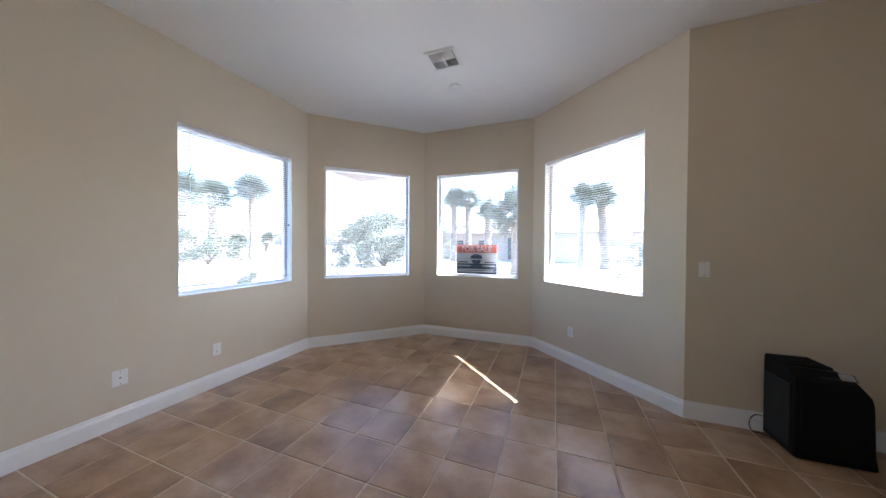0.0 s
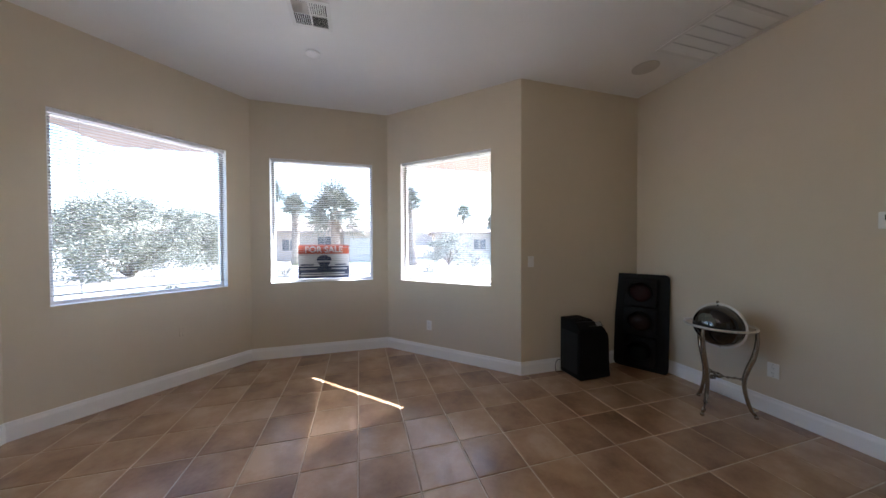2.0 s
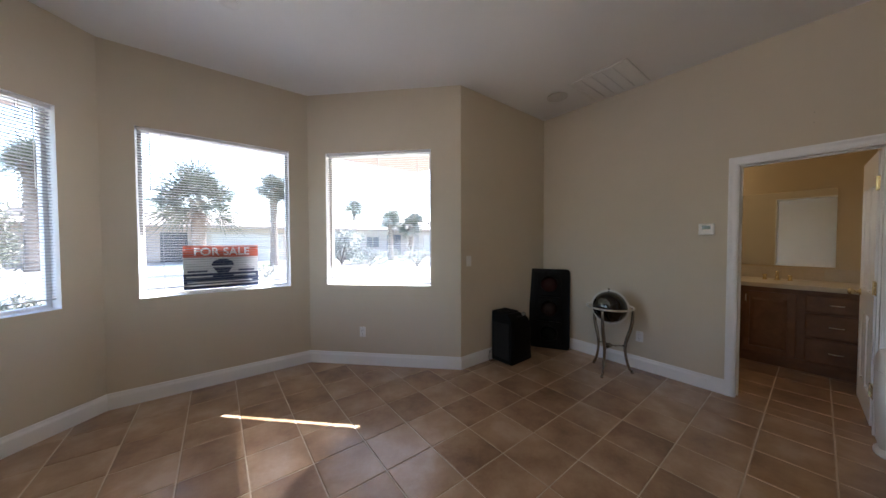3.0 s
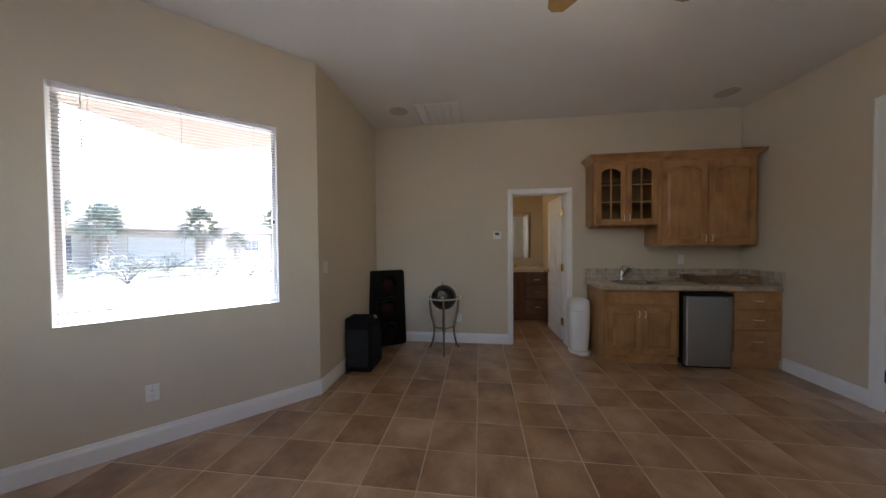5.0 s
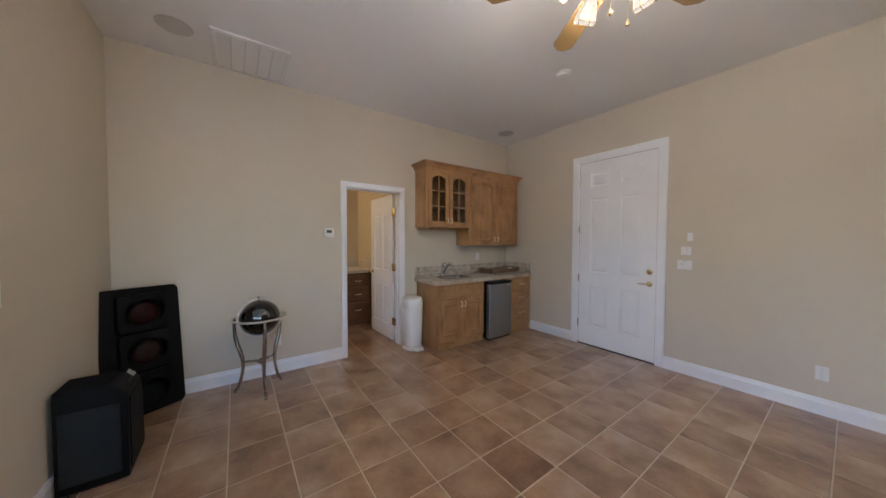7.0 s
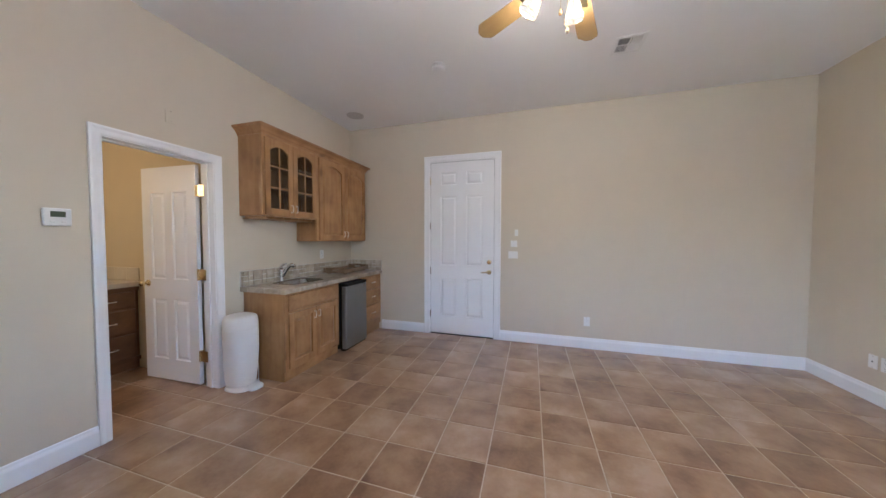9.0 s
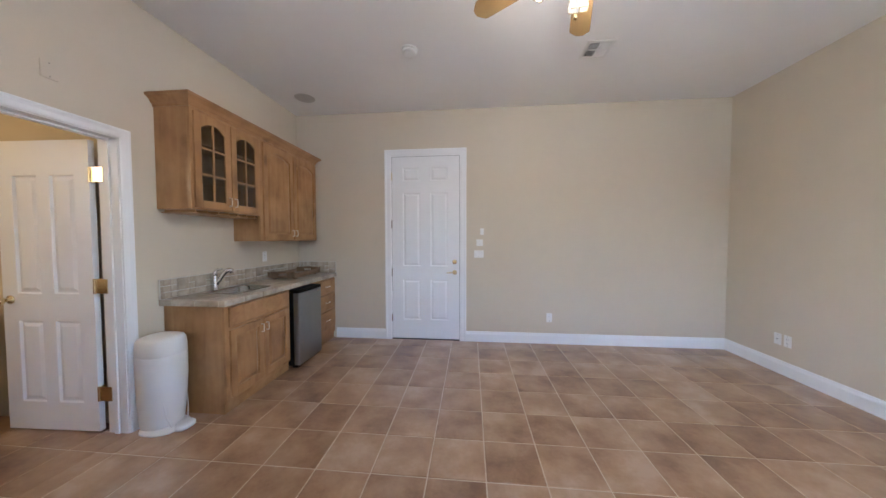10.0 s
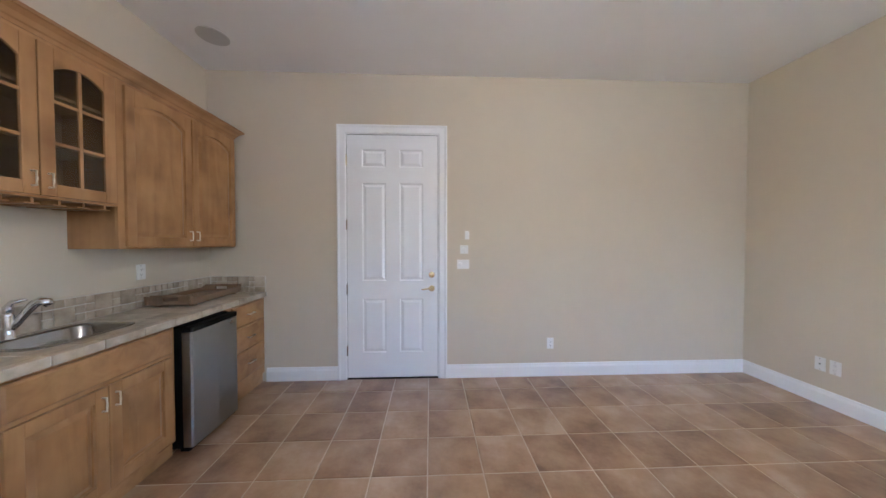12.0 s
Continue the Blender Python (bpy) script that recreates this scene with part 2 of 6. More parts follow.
def lathe(bm, profile, n=24, m=None):
    """Rings of (radius, height) about z, closed at both ends."""
    m = m or Matrix()
    rings = []
    for r, z in profile:
        rings.append([bm.verts.new(m @ Vector((max(r, 1e-4) * math.cos(2 * math.pi * i / n), max(r, 1e-4) * math.sin(2 * math.pi * i / n), z))) for i in range(n)])
    for a, b in zip(rings, rings[1:]):
        for i in range(n):
            j = (i + 1) % n
            bm.faces.new((a[i], a[j], b[j], b[i]))
    bm.faces.new(rings[0][::-1])
    bm.faces.new(rings[-1])


def tube(bm, pts, radii, n=10, closed=False):
    """A round bar along a line of points."""
    pts = [Vector(p) for p in pts]
    if not isinstance(radii, (list, tuple)):
        radii = [radii] * len(pts)
    k = len(pts)
    rings = []
    up = Vector((0, 0, 1))
    for i, p in enumerate(pts):
        if closed:
            d = pts[(i + 1) % k] - pts[i - 1]
        else:
            d = pts[min(i + 1, k - 1)] - pts[max(i - 1, 0)]
        d.normalize()
        u = up if abs(d.dot(up)) < 0.95 else Vector((1, 0, 0))
        a = d.cross(u).normalized()
        b = a.cross(d).normalized()
        rings.append([bm.verts.new(p + (a * math.cos(2 * math.pi * j / n) + b * math.sin(2 * math.pi * j / n)) * radii[i]) for j in range(n)])
    for i in range(k if closed else k - 1):
        r, s = rings[i], rings[(i + 1) % k]
        for j in range(n):
            q = (j + 1) % n
            bm.faces.new((r[j], r[q], s[q], s[j]))
    if not closed:
        bm.faces.new(rings[0][::-1])
        bm.faces.new(rings[-1])


# the room: plan corners, counter-clockwise, in metres
WX, EX, SY, NY, CEIL, THICK = -0.04, 5.48, 0.095, 4.82, 3.06, 0.15
C1, C2, C3, C4 = (WX, 4.91), (1.11, 6.06), (2.70, 6.06), (3.94, NY)
ROOM = [(WX, SY), (EX, SY), (EX, NY), C4, C3, C2, C1]
WIN_LO, WIN_HI = 0.905, 2.40
DOOR_N, DOOR_S, DOOR_H = 2.885, 2.180, 2.055
FD_W, FD_E, FD_H = 3.23, 4.145, 2.465


def wall(name, p0, p1, openings=(), ext0=0.0, ext1=0.0, top=CEIL + 0.02, thick=THICK, material=None):
    """A wall from p0 to p1 whose room side lies on that line and whose body lies to its right; openings are (start, end, low, high) along it."""
    d = Vector((p1[0] - p0[0], p1[1] - p0[1], 0))
    length = d.length
    rz = math.degrees(math.atan2(d.y, d.x))
    us = sorted({-ext0, length + ext1, *[o[0] for o in openings], *[o[1] for o in openings]})
    bm = bmesh.new()
    for a, b in zip(us, us[1:]):
        mid = (a + b) / 2
        spans, low = [], -0.02
        for o in sorted((o for o in openings if o[0] < mid < o[1]), key=lambda o: o[2]):
            if o[2] > low:
                spans.append((low, o[2]))
            low = o[3]
        spans.append((low, top))
        for z0, z1 in spans:
            box(bm, a, b, -thick, 0, z0, z1)
    bmesh.ops.remove_doubles(bm, verts=bm.verts[:], dist=1e-5)
    ob = part(name, bm, material or M_WALL, kind="structure", m=pose(p0[0], p0[1], 0, 0, 0, rz))
    return ob


def along(p0, p1, u, v=0.0, z=0.0, turn=0.0):
    """A pose on a wall line: u along it, v into the room, x along the wall."""
    d = Vector((p1[0] - p0[0], p1[1] - p0[1], 0)).normalized()
    n = Vector((-d.y, d.x, 0))
    p = Vector((p0[0], p0[1], z)) + d * u + n * v
    return pose(p.x, p.y, p.z, 0, 0, math.degrees(math.atan2(d.y, d.x)) + turn)


E45 = THICK * math.tan(radians(22.5))
L_NW, L_NE = (C2[0] - C1[0]) * math.sqrt(2), (C4[0] - C3[0]) * math.sqrt(2)
# walls run counter-clockwise about the room seen from above would have their body inside, so each runs clockwise
W1A, W1B = 4.91 - 4.665, 4.91 - 3.51
W4A, W4B = (C4[0] - 3.71) * math.sqrt(2), (C4[0] - 2.85) * math.sqrt(2)
W3A, W3B = C3[0] - 2.505, C3[0] - 1.315
W2A, W2B = (C2[0] - 0.94) * math.sqrt(2), (C2[0] - 0.105) * math.sqrt(2)
PW = (C1, (WX, SY), "wall_west", [(W1A, W1B, WIN_LO, WIN_HI)], E45, THICK)
PS = ((WX, SY), (EX, SY), "wall_south", [(FD_W - 0.012 - WX, FD_E + 0.012 - WX, -0.02, FD_H + 0.012)], 0, 0)
PE = ((EX, SY), (EX, NY), "wall_east", [(DOOR_S - SY - 0.012, DOOR_N - SY + 0.012, -0.02, DOOR_H + 0.012)], THICK, THICK)
PN = ((EX, NY), C4, "wall_nook", [], 0, 0.0)
PNE = (C4, C3, "wall_northeast", [(W4A, W4B, WIN_LO, WIN_HI)], 0, E45)
PNN = (C3, C2, "wall_north", [(W3A, W3B, WIN_LO, WIN_HI)], E45, E45)
PNW = (C2, C1, "wall_northwest", [(W2A, W2B, WIN_LO, WIN_HI)], E45, E45)
for p0, p1, nm, ops, e0, e1 in (PW, PS, PE, PN, PNE, PNN, PNW):
    wall(nm, p0, p1, ops, e0, e1)

bm = bmesh.new()
prism(bm, [(WX - 0.1, SY - 0.1), (EX + 0.12, SY - 0.1), (EX + 0.12, NY + 0.1), (C4[0] + 0.06, NY + 0.1), (C3[0] + 0.05, C3[1] + 0.1), (C2[0] - 0.05, C2[1] + 0.1), (C1[0] - 0.1, C1[1] + 0.04)], CEIL, CEIL + 0.12)
part("ceiling", bm, M_CEIL, kind="structure")


def baseboard(name, p0, p1, u0, u1, m0=0.0, m1=0.0):
    """Painted skirting with a stepped and rounded top; m0 and m1: how far its front runs short (or long) in the corners."""
    prof = [(0, 0), (0.016, 0), (0.016, 0.098), (0.013, 0.108), (0.009, 0.118), (0.008, 0.130), (0.005, 0.136), (0, 0.136)]
    bm = bmesh.new()
    lo = [bm.verts.new((u0 + m0 * v / 0.016, v, z)) for v, z in prof]
    hi = [bm.verts.new((u1 - m1 * v / 0.016, v, z)) for v, z in prof]
    bm.faces.new(lo)
    bm.faces.new(hi[::-1])
    for i in range(len(prof)):
        j = (i + 1) % len(prof)
        bm.faces.new((lo[i], hi[i], hi[j], lo[j]))
    part(name, bm, M_WHITE, kind="structure", m=along(p0, p1, 0))


T45, T90 = 0.016 * math.tan(radians(22.5)), 0.016
baseboard("baseboard_west", PW[0], PW[1], 0, 4.91 - SY, T45, T90)
baseboard("baseboard_south", PS[0], PS[1], 0, 3.14 - WX, T90, 0)
baseboard("baseboard_south", PS[0], PS[1], 4.235 - WX, EX - WX - 0.54, 0, 0)
baseboard("baseboard_east", PE[0], PE[1], 2.94 - SY, NY - SY, 0, T90)
baseboard("baseboard_nook", PN[0], PN[1], 0, EX - C4[0], T90, -T45)
baseboard("baseboard_northeast", C4, C3, 0, L_NE, -T45, T45)
baseboard("baseboard_north", C3, C2, 0, C3[0] - C2[0], T45, T45)
baseboard("baseboard_northwest", C2, C1, 0, L_NW, T45, T45)


# windows: recess, frame, pane and blind
SLAT_ME = None


def window(index, p0, p1, a, b, tilt, wand_at):
    w, h = b - a, WIN_HI - WIN_LO
    m = along(p0, p1, a, 0, WIN_LO)
    win = tagged(new("window_%d" % index), kind="structure")
    win.matrix_basis = m
    f = 0.03
    part("window_frame", boxes((0, w, -0.13, -0.085, 0, f), (0, w, -0.13, -0.085, h - f, h), (0, f, -0.13, -0.085, f, h - f), (w - f, w, -0.13, -0.085, f, h - f)), M_WHITE, win, bevel=0.004)
    pane = part("pane", boxes((f, w - f, -0.112, -0.108, f, h - f)), M_GLASS, win)
    pane.visible_shadow = False
    part("window_sill", boxes((0.001, w - 0.001, -0.085, 0.004, 0.0, 0.004)), M_WHITE, win)
    # thin white sheets put the daylight on the plaster reveals into their colour
    part("reveal_lining", boxes((0.0005, 0.003, -0.085, 0.001, 0.004, h - 0.003), (w - 0.003, w - 0.0005, -0.085, 0.001, 0.004, h - 0.003), (0.0005, w - 0.0005, -0.085, 0.001, h - 0.003, h - 0.0005)), M_WHITE, win)
    bl = thing("window_blind", "white aluminium mini blind, slats open, hung in the window recess", "blind", m, "mini blinds in the bay windows")
    part("headrail", boxes((0.008, w - 0.008, -0.052, -0.022, h - 0.03, h - 0.002)), M_RAIL, bl, bevel=0.002)
    part("bottom_rail", boxes((0.010, w - 0.010, -0.050, -0.026, 0.072, 0.082)), M_RAIL, bl, bevel=0.003)
    n = int((h - 0.128) / 0.0235)
    bm = bmesh.new()
    prof = [(-0.0125, 0.0), (-0.006, 0.0014), (0, 0.0018), (0.006, 0.0014), (0.0125, 0.0)]
    lo = [bm.verts.new((0.010, y, z)) for y, z in prof]
    hi = [bm.verts.new((w - 0.010, y, z)) for y, z in prof]
    lo2 = [bm.verts.new((0.010, y, z - 0.0004)) for y, z in prof]
    hi2 = [bm.verts.new((w - 0.010, y, z - 0.0004)) for y, z in prof]
    for i in range(4):
        bm.faces.new((lo[i], lo[i + 1], hi[i + 1], hi[i]))
        bm.faces.new((lo2[i + 1], lo2[i], hi2[i], hi2[i + 1]))
    bm.faces.new((lo[0], hi[0], hi2[0], lo2[0]))
    bm.faces.new((lo[4], lo2[4], hi2[4], hi[4]))
    me = bpy.data.meshes.new("slat")
    bm.to_mesh(me)
    bm.free()
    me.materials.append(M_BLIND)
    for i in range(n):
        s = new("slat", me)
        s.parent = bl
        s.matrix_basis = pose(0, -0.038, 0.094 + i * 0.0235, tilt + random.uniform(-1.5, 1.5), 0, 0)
    for x in (0.16, w / 2, w - 0.16):
        part("ladder_cord", boxes((x - 0.0008, x + 0.0008, -0.0525, -0.051, 0.03, h - 0.03), (x - 0.0008, x + 0.0008, -0.025, -0.0235, 0.03, h - 0.03)), M_BLIND, bl)
    bm = bmesh.new()
    tube(bm, [(wand_at, -0.018, h - 0.03), (wand_at, -0.014, h - 0.62)], 0.003, 6)
    part("tilt_wand", bm, M_PLASTIC, bl)
    if index in (1, 4):
        part("lift_cord", boxes((0.0285, 0.0305, -0.019, -0.017, h * 0.46 + 0.012, h - 0.03)), M_PLASTIC, bl)
        part("cord_tassel", boxes((0.023, 0.036, -0.024, -0.012, h * 0.46 - 0.014, h * 0.46 + 0.012)), M_DARKGREY, bl, bevel=0.003)
    return win


window(1, PW[0], PW[1], W1A, W1B, 9, W1B - W1A - 0.1)
window(2, C2, C1, W2A, W2B, 9, 0.1)
window(3, C3, C2, W3A, W3B, 9, 1.1)
window(4, C4, C3, W4A, W4B, 1, 1.08)


def panel_door(parent, w, h, th, panels, slab_name="slab"):
    """A moulded panel door: x from 0 to w, its thickness about y = 0. panels: (x0, x1, z0, z1)."""
    xs = sorted({0, w, *[p[0] for p in panels], *[p[1] for p in panels]})
    zs = sorted({0, h, *[p[2] for p in panels], *[p[3] for p in panels]})
    bm = bmesh.new()
    t = th / 2
    for x0, x1 in zip(xs, xs[1:]):
        for z0, z1 in zip(zs, zs[1:]):
            inside = any(p[0] - 1e-6 <= x0 and x1 <= p[1] + 1e-6 and p[2] - 1e-6 <= z0 and z1 <= p[3] + 1e-6 for p in panels)
            k = t - 0.014 if inside else t
            box(bm, x0, x1, -k, k, z0, z1)
    bmesh.ops.remove_doubles(bm, verts=bm.verts[:], dist=1e-5)
    slab = part(slab_name, bm, M_WHITE, parent)
    for x0, x1, z0, z1 in panels:
        bm = bmesh.new()
        for s in (-1, 1):
            rings = []
            for g, y in ((0.0, t - 0.0005), (0.007, t - 0.0135), (0.017, t - 0.0135), (0.040, t - 0.003)):
                rings.append([bm.verts.new((x, s * y, z)) for x, z in ((x0 + g, z0 + g), (x1 - g, z0 + g), (x1 - g, z1 - g), (x0 + g, z1 - g))])
            for a, b in zip(rings, rings[1:]):
                for i in range(4):
                    bm.faces.new((a[i], a[(i + 1) % 4], b[(i + 1) % 4], b[i]))
            bm.faces.new(rings[-1])
        part("panel", bm, M_WHITE, parent)
    return slab


def casing(name, m, w, h, parent_wall_depth, cw=0.085):
    """Door casing on the room side (y > 0) round an opening x 0..w, z 0..h, and the jamb that lines the opening."""
    bm = bmesh.new()
    prof = [(0.0, 0.012), (0.012, 0.016), (cw - 0.03, 0.018), (cw - 0.012, 0.024), (cw, 0.022), (cw, 0.0), (0.0, 0.0)]
    inner = 0.006
    def corner(g):
        return [(-inner - g, 0), (-inner - g, h + inner + g), (w + inner + g, h + inner + g), (w + inner + g, 0)]
    rings = [[bm.verts.new((x, y, z)) for x, z in corner(g)] for g, y in prof]
    for a, b in zip(rings, rings[1:] + rings[:1]):
        for i in range(3):
            bm.faces.new((a[i], a[i + 1], b[i + 1], b[i]))
    bm.faces.new([r[0] for r in rings])
    bm.faces.new([r[3] for r in rings][::-1])
    part(name, bm, M_WHITE, kind="structure", m=m)
    d = parent_wall_depth
    part("door_stop", boxes((0.0005, 0.012, -d * 0.62, -d * 0.62 + 0.034, 0, h - 0.012), (w - 0.012, w - 0.0005, -d * 0.62, -d * 0.62 + 0.034, 0, h - 0.012), (0.0005, w - 0.0005, -d * 0.62, -d * 0.62 + 0.034, h - 0.012, h - 0.0005)), M_WHITE, kind="structure", m=m, bevel=0.002) if name == "door_2_casing" else None
    part(name + "_jamb", boxes((-0.012, 0, -d, 0.002, 0, h), (w, w + 0.012, -d, 0.002, 0, h), (-0.012, w + 0.012, -d, 0.002, h, h + 0.012)), M_WHITE, kind="structure", m=m)


def hinge(parent, x, y, z, material):
    bm = bmesh.new()
    box(bm, x - 0.030, x + 0.030, y - 0.0015, y + 0.0015, z - 0.05, z + 0.05)
    lathe(bm, [(0.006, z - 0.052), (0.006, z + 0.052)], 10, Matrix.Translation((x, y + 0.006, 0)))
    return part("hinge", bm, material, parent)


# exit door in the south wall
m = pose(FD_W, SY, 0)
casing("door_1_casing", m, FD_E - FD_W, FD_H, THICK)
d1 = tagged(new("door_1"), kind="structure")
d1.matrix_basis = pose(FD_W + 0.003, SY - 0.024, 0.014)
DW, DH = FD_E - FD_W - 0.006, FD_H - 0.018
k = DH / 2.445
panel_door(d1, DW, DH, 0.044, [(a, a + 0.235, z0 * k, z1 * k) for a in (0.150, DW - 0.150 - 0.235) for z0, z1 in ((0.255, 0.80), (0.985, 1.965), (2.125, 2.30))])
for z in (0.28, 0.90, 1.55, 2.19):
    bm = bmesh.new()
    lathe(bm, [(0.007, z - 0.05), (0.007, z + 0.05)], 10, Matrix.Translation((DW + 0.002, 0.030, 0)))
    part("hinge", bm, M_BRASS if z > 2 else M_NICKEL, d1)


def lever_set(parent, x, y, z, sgn):
    bm = bmesh.new()
    mm = pose(x, y, z, -90, 0, 0)
    lathe(bm, [(0.030, 0.0), (0.031, 0.004), (0.026, 0.010), (0.012, 0.014), (0.011, 0.045)], 20, mm)
    tube(bm, [(x, y + 0.045, z), (x + sgn * 0.03, y + 0.05, z + 0.004), (x + sgn * 0.07, y + 0.05, z - 0.002), (x + sgn * 0.105, y + 0.047, z - 0.004)], [0.010, 0.009, 0.008, 0.006], 10)
    part("door_handle", bm, M_BRASS, parent, smooth=True)


# black strips stand in for the shaded gap round the slab
part("weatherstrip", boxes((-0.0028, -0.0002, -0.02, 0.0205, 0.0, DH + 0.003)), M_BLACK, d1)
part("weatherstrip", boxes((DW + 0.0002, DW + 0.0028, -0.02, 0.0205, 0.0, DH + 0.003)), M_BLACK, d1)
part("weatherstrip", boxes((0.0, DW, -0.02, 0.0205, DH + 0.0002, DH + 0.0035)), M_BLACK, d1)
lever_set(d1, 0.062, 0.022, 0.905, 1)
bm = bmesh.new()
lathe(bm, [(0.031, 0.0), (0.031, 0.006), (0.022, 0.012), (0.010, 0.013), (0.009, 0.03)], 20, pose(0.062, 0.022, 1.045, -90, 0, 0))
box(bm, 0.059, 0.065, 0.045, 0.056, 1.030, 1.060)
part("deadbolt", bm, M_BRASS, d1)
part("threshold", boxes((-0.003, DW + 0.003, -0.06, 0.03, -0.013, 0.002)), M_DARK, d1)

# bathroom beyond the east wall
BX0, BX1, BY0, BY1 = EX + THICK, 7.40, 2.085, 4.4
M_BATH = mat("bathroom_wall_paint", (0.60, 0.50, 0.33), 0.7, noise_scale=0.8, vary=0.04, bump=0.2, bump_scale=110)
wall("wall_bath_east", (BX1, BY0), (BX1, BY1), (), THICK, THICK, material=M_BATH)
wall("wall_bath_south", (BX0, BY0), (BX1, BY0), (), 0, 0, material=M_BATH)
wall("wall_bath_north", (BX1, BY1), (BX0, BY1), (), 0, 0, material=M_BATH)
bm = boxes((EX + 0.125, BX1 + 0.1, BY0 - 0.1, BY1 + 0.1, CEIL, CEIL + 0.12))
part("ceiling_bath", bm, M_CEIL, kind="structure")
casing("door_2_casing", along(PE[0], PE[1], DOOR_S - SY), DOOR_N - DOOR_S, DOOR_H, THICK, 0.062)
d2 = tagged(new("door_2"), kind="structure")
d2.matrix_basis = pose(EX + THICK + 0.056, DOOR_S - 0.003, 0.012, 0, 0, 2.0)
IW, IH = DOOR_N - DOOR_S - 0.006, DOOR_H - 0.016
panel_door(d2, IW, IH, 0.035, [(a, a + 0.185, z0, z1) for a in (0.115, IW - 0.115 - 0.185) for z0, z1 in ((0.20, 0.78), (0.975, 1.80))])
for z in (0.27, 1.03, 1.80):
    bm = boxes((-0.012, -0.001, -0.017, 0.017, z - 0.05, z + 0.05), (-0.100, -0.004, 0.0125, 0.017, z - 0.05, z + 0.05))
    lathe(bm, [(0.007, z - 0.052), (0.007, z + 0.052)], 10, Matrix.Translation((-0.008, 0.020, 0)))
    part("hinge", bm, M_BRASS, d2)
for s in (-1, 1):
    bm = bmesh.new()
    lathe(bm, [(0.031, 0.0), (0.031, 0.006), (0.012, 0.012), (0.011, 0.028), (0.024, 0.038), (0.029, 0.052), (0.024, 0.066), (0.004, 0.070)], 20, pose(IW - 0.06, 0.0175 * s, 0.93, -90 * s, 0, 0))
    part("door_knob", bm, M_BRASS, d2, smooth=True)

# the wet bar
def arc_pts(x0, x1, z, rise, n=10):
    """Points of an arch from x0 to x1 whose feet are at z and whose crown is at z + rise."""
    return [(x0 + (x1 - x0) * i / n, z + rise * (1 - (2 * i / n - 1) ** 2)) for i in range(n + 1)]


def cab_door(parent, w, h, x, z, arch=0.0, glazed=False, knob_side=1, knob_z=0.0, wood_mat=None):
    """A cabinet door hung at x, z on a front that lies at y = 0 and faces +y; arch: how far the panel's head rises."""
    wm = wood_mat or M_WOOD
    d = new("door")
    d.parent = parent
    d.matrix_basis = pose(x, 0, z)
    d.empty_display_size = 0.05
    T, S, R = 0.020, 0.058, 0.062
    me_bm = bmesh.new()
    box(me_bm, 0, S, 0.001, T, 0, h)
    box(me_bm, w - S, w, 0.001, T, 0, h)
    box(me_bm, S, w - S, 0.001, T, 0, R)
    top = h - R - arch
    arcp = arc_pts(S, w - S, top, arch) if arch else [(S, h - R), (w - S, h - R)]
    prism(me_bm, [(S, h)] + arcp + [(w - S, h)], 0.001, T, "y")
    part("door_frame", me_bm, wm, d, bevel=0.003)
    def outline(g):
        a = arc_pts(S + g, w - S - g, top - g, arch) if arch else [(S + g, h - R - g), (w - S - g, h - R - g)]
        return [(w - S - g, R + g), (S + g, R + g)] + a
    if glazed:
        bm = bmesh.new()
        prism(bm, outline(-0.004), 0.007, 0.010, "y")
        pane = part("pane", bm, M_GLASS_CAB, d)
        pane.visible_shadow = False
        bm = bmesh.new()
        mid = w / 2
        box(bm, mid - 0.008, mid + 0.008, 0.004, 0.017, R, h - R)
        step = (top - R) / 3 + 0.018
        for i in (1, 2):
            zz = R + step * i
            box(bm, S, mid - 0.008, 0.004, 0.0165, zz - 0.008, zz + 0.008)
            box(bm, mid + 0.008, w - S, 0.004, 0.0165, zz - 0.008, zz + 0.008)
        part("muntin", bm, wm, d, bevel=0.002)
    else:
        bm = bmesh.new()
        rings = []
        for g, y in ((-0.003, 0.002), (-0.003, 0.0055), (0.009, 0.0055), (0.034, 0.0175)):
            rings.append([bm.verts.new((a, y, b)) for a, b in outline(g)])
        bm.faces.new(rings[0])
        for a, b in zip(rings, rings[1:]):
            for i in range(len(a)):
                j = (i + 1) % len(a)
                bm.faces.new((a[i], a[j], b[j], b[i]))
        bm.faces.new(rings[-1][::-1])
        part("door_panel", bm, wm, d)
    kx = w - 0.028 if knob_side > 0 else 0.028
    bm = bmesh.new()
    tube(bm, [(kx, T, knob_z - 0.034), (kx, T + 0.022, knob_z - 0.034), (kx, T + 0.024, knob_z), (kx, T + 0.022, knob_z + 0.034), (kx, T, knob_z + 0.034)], 0.0046, 8)
    part("handle", bm, M_PULL, d, smooth=True)
    return d


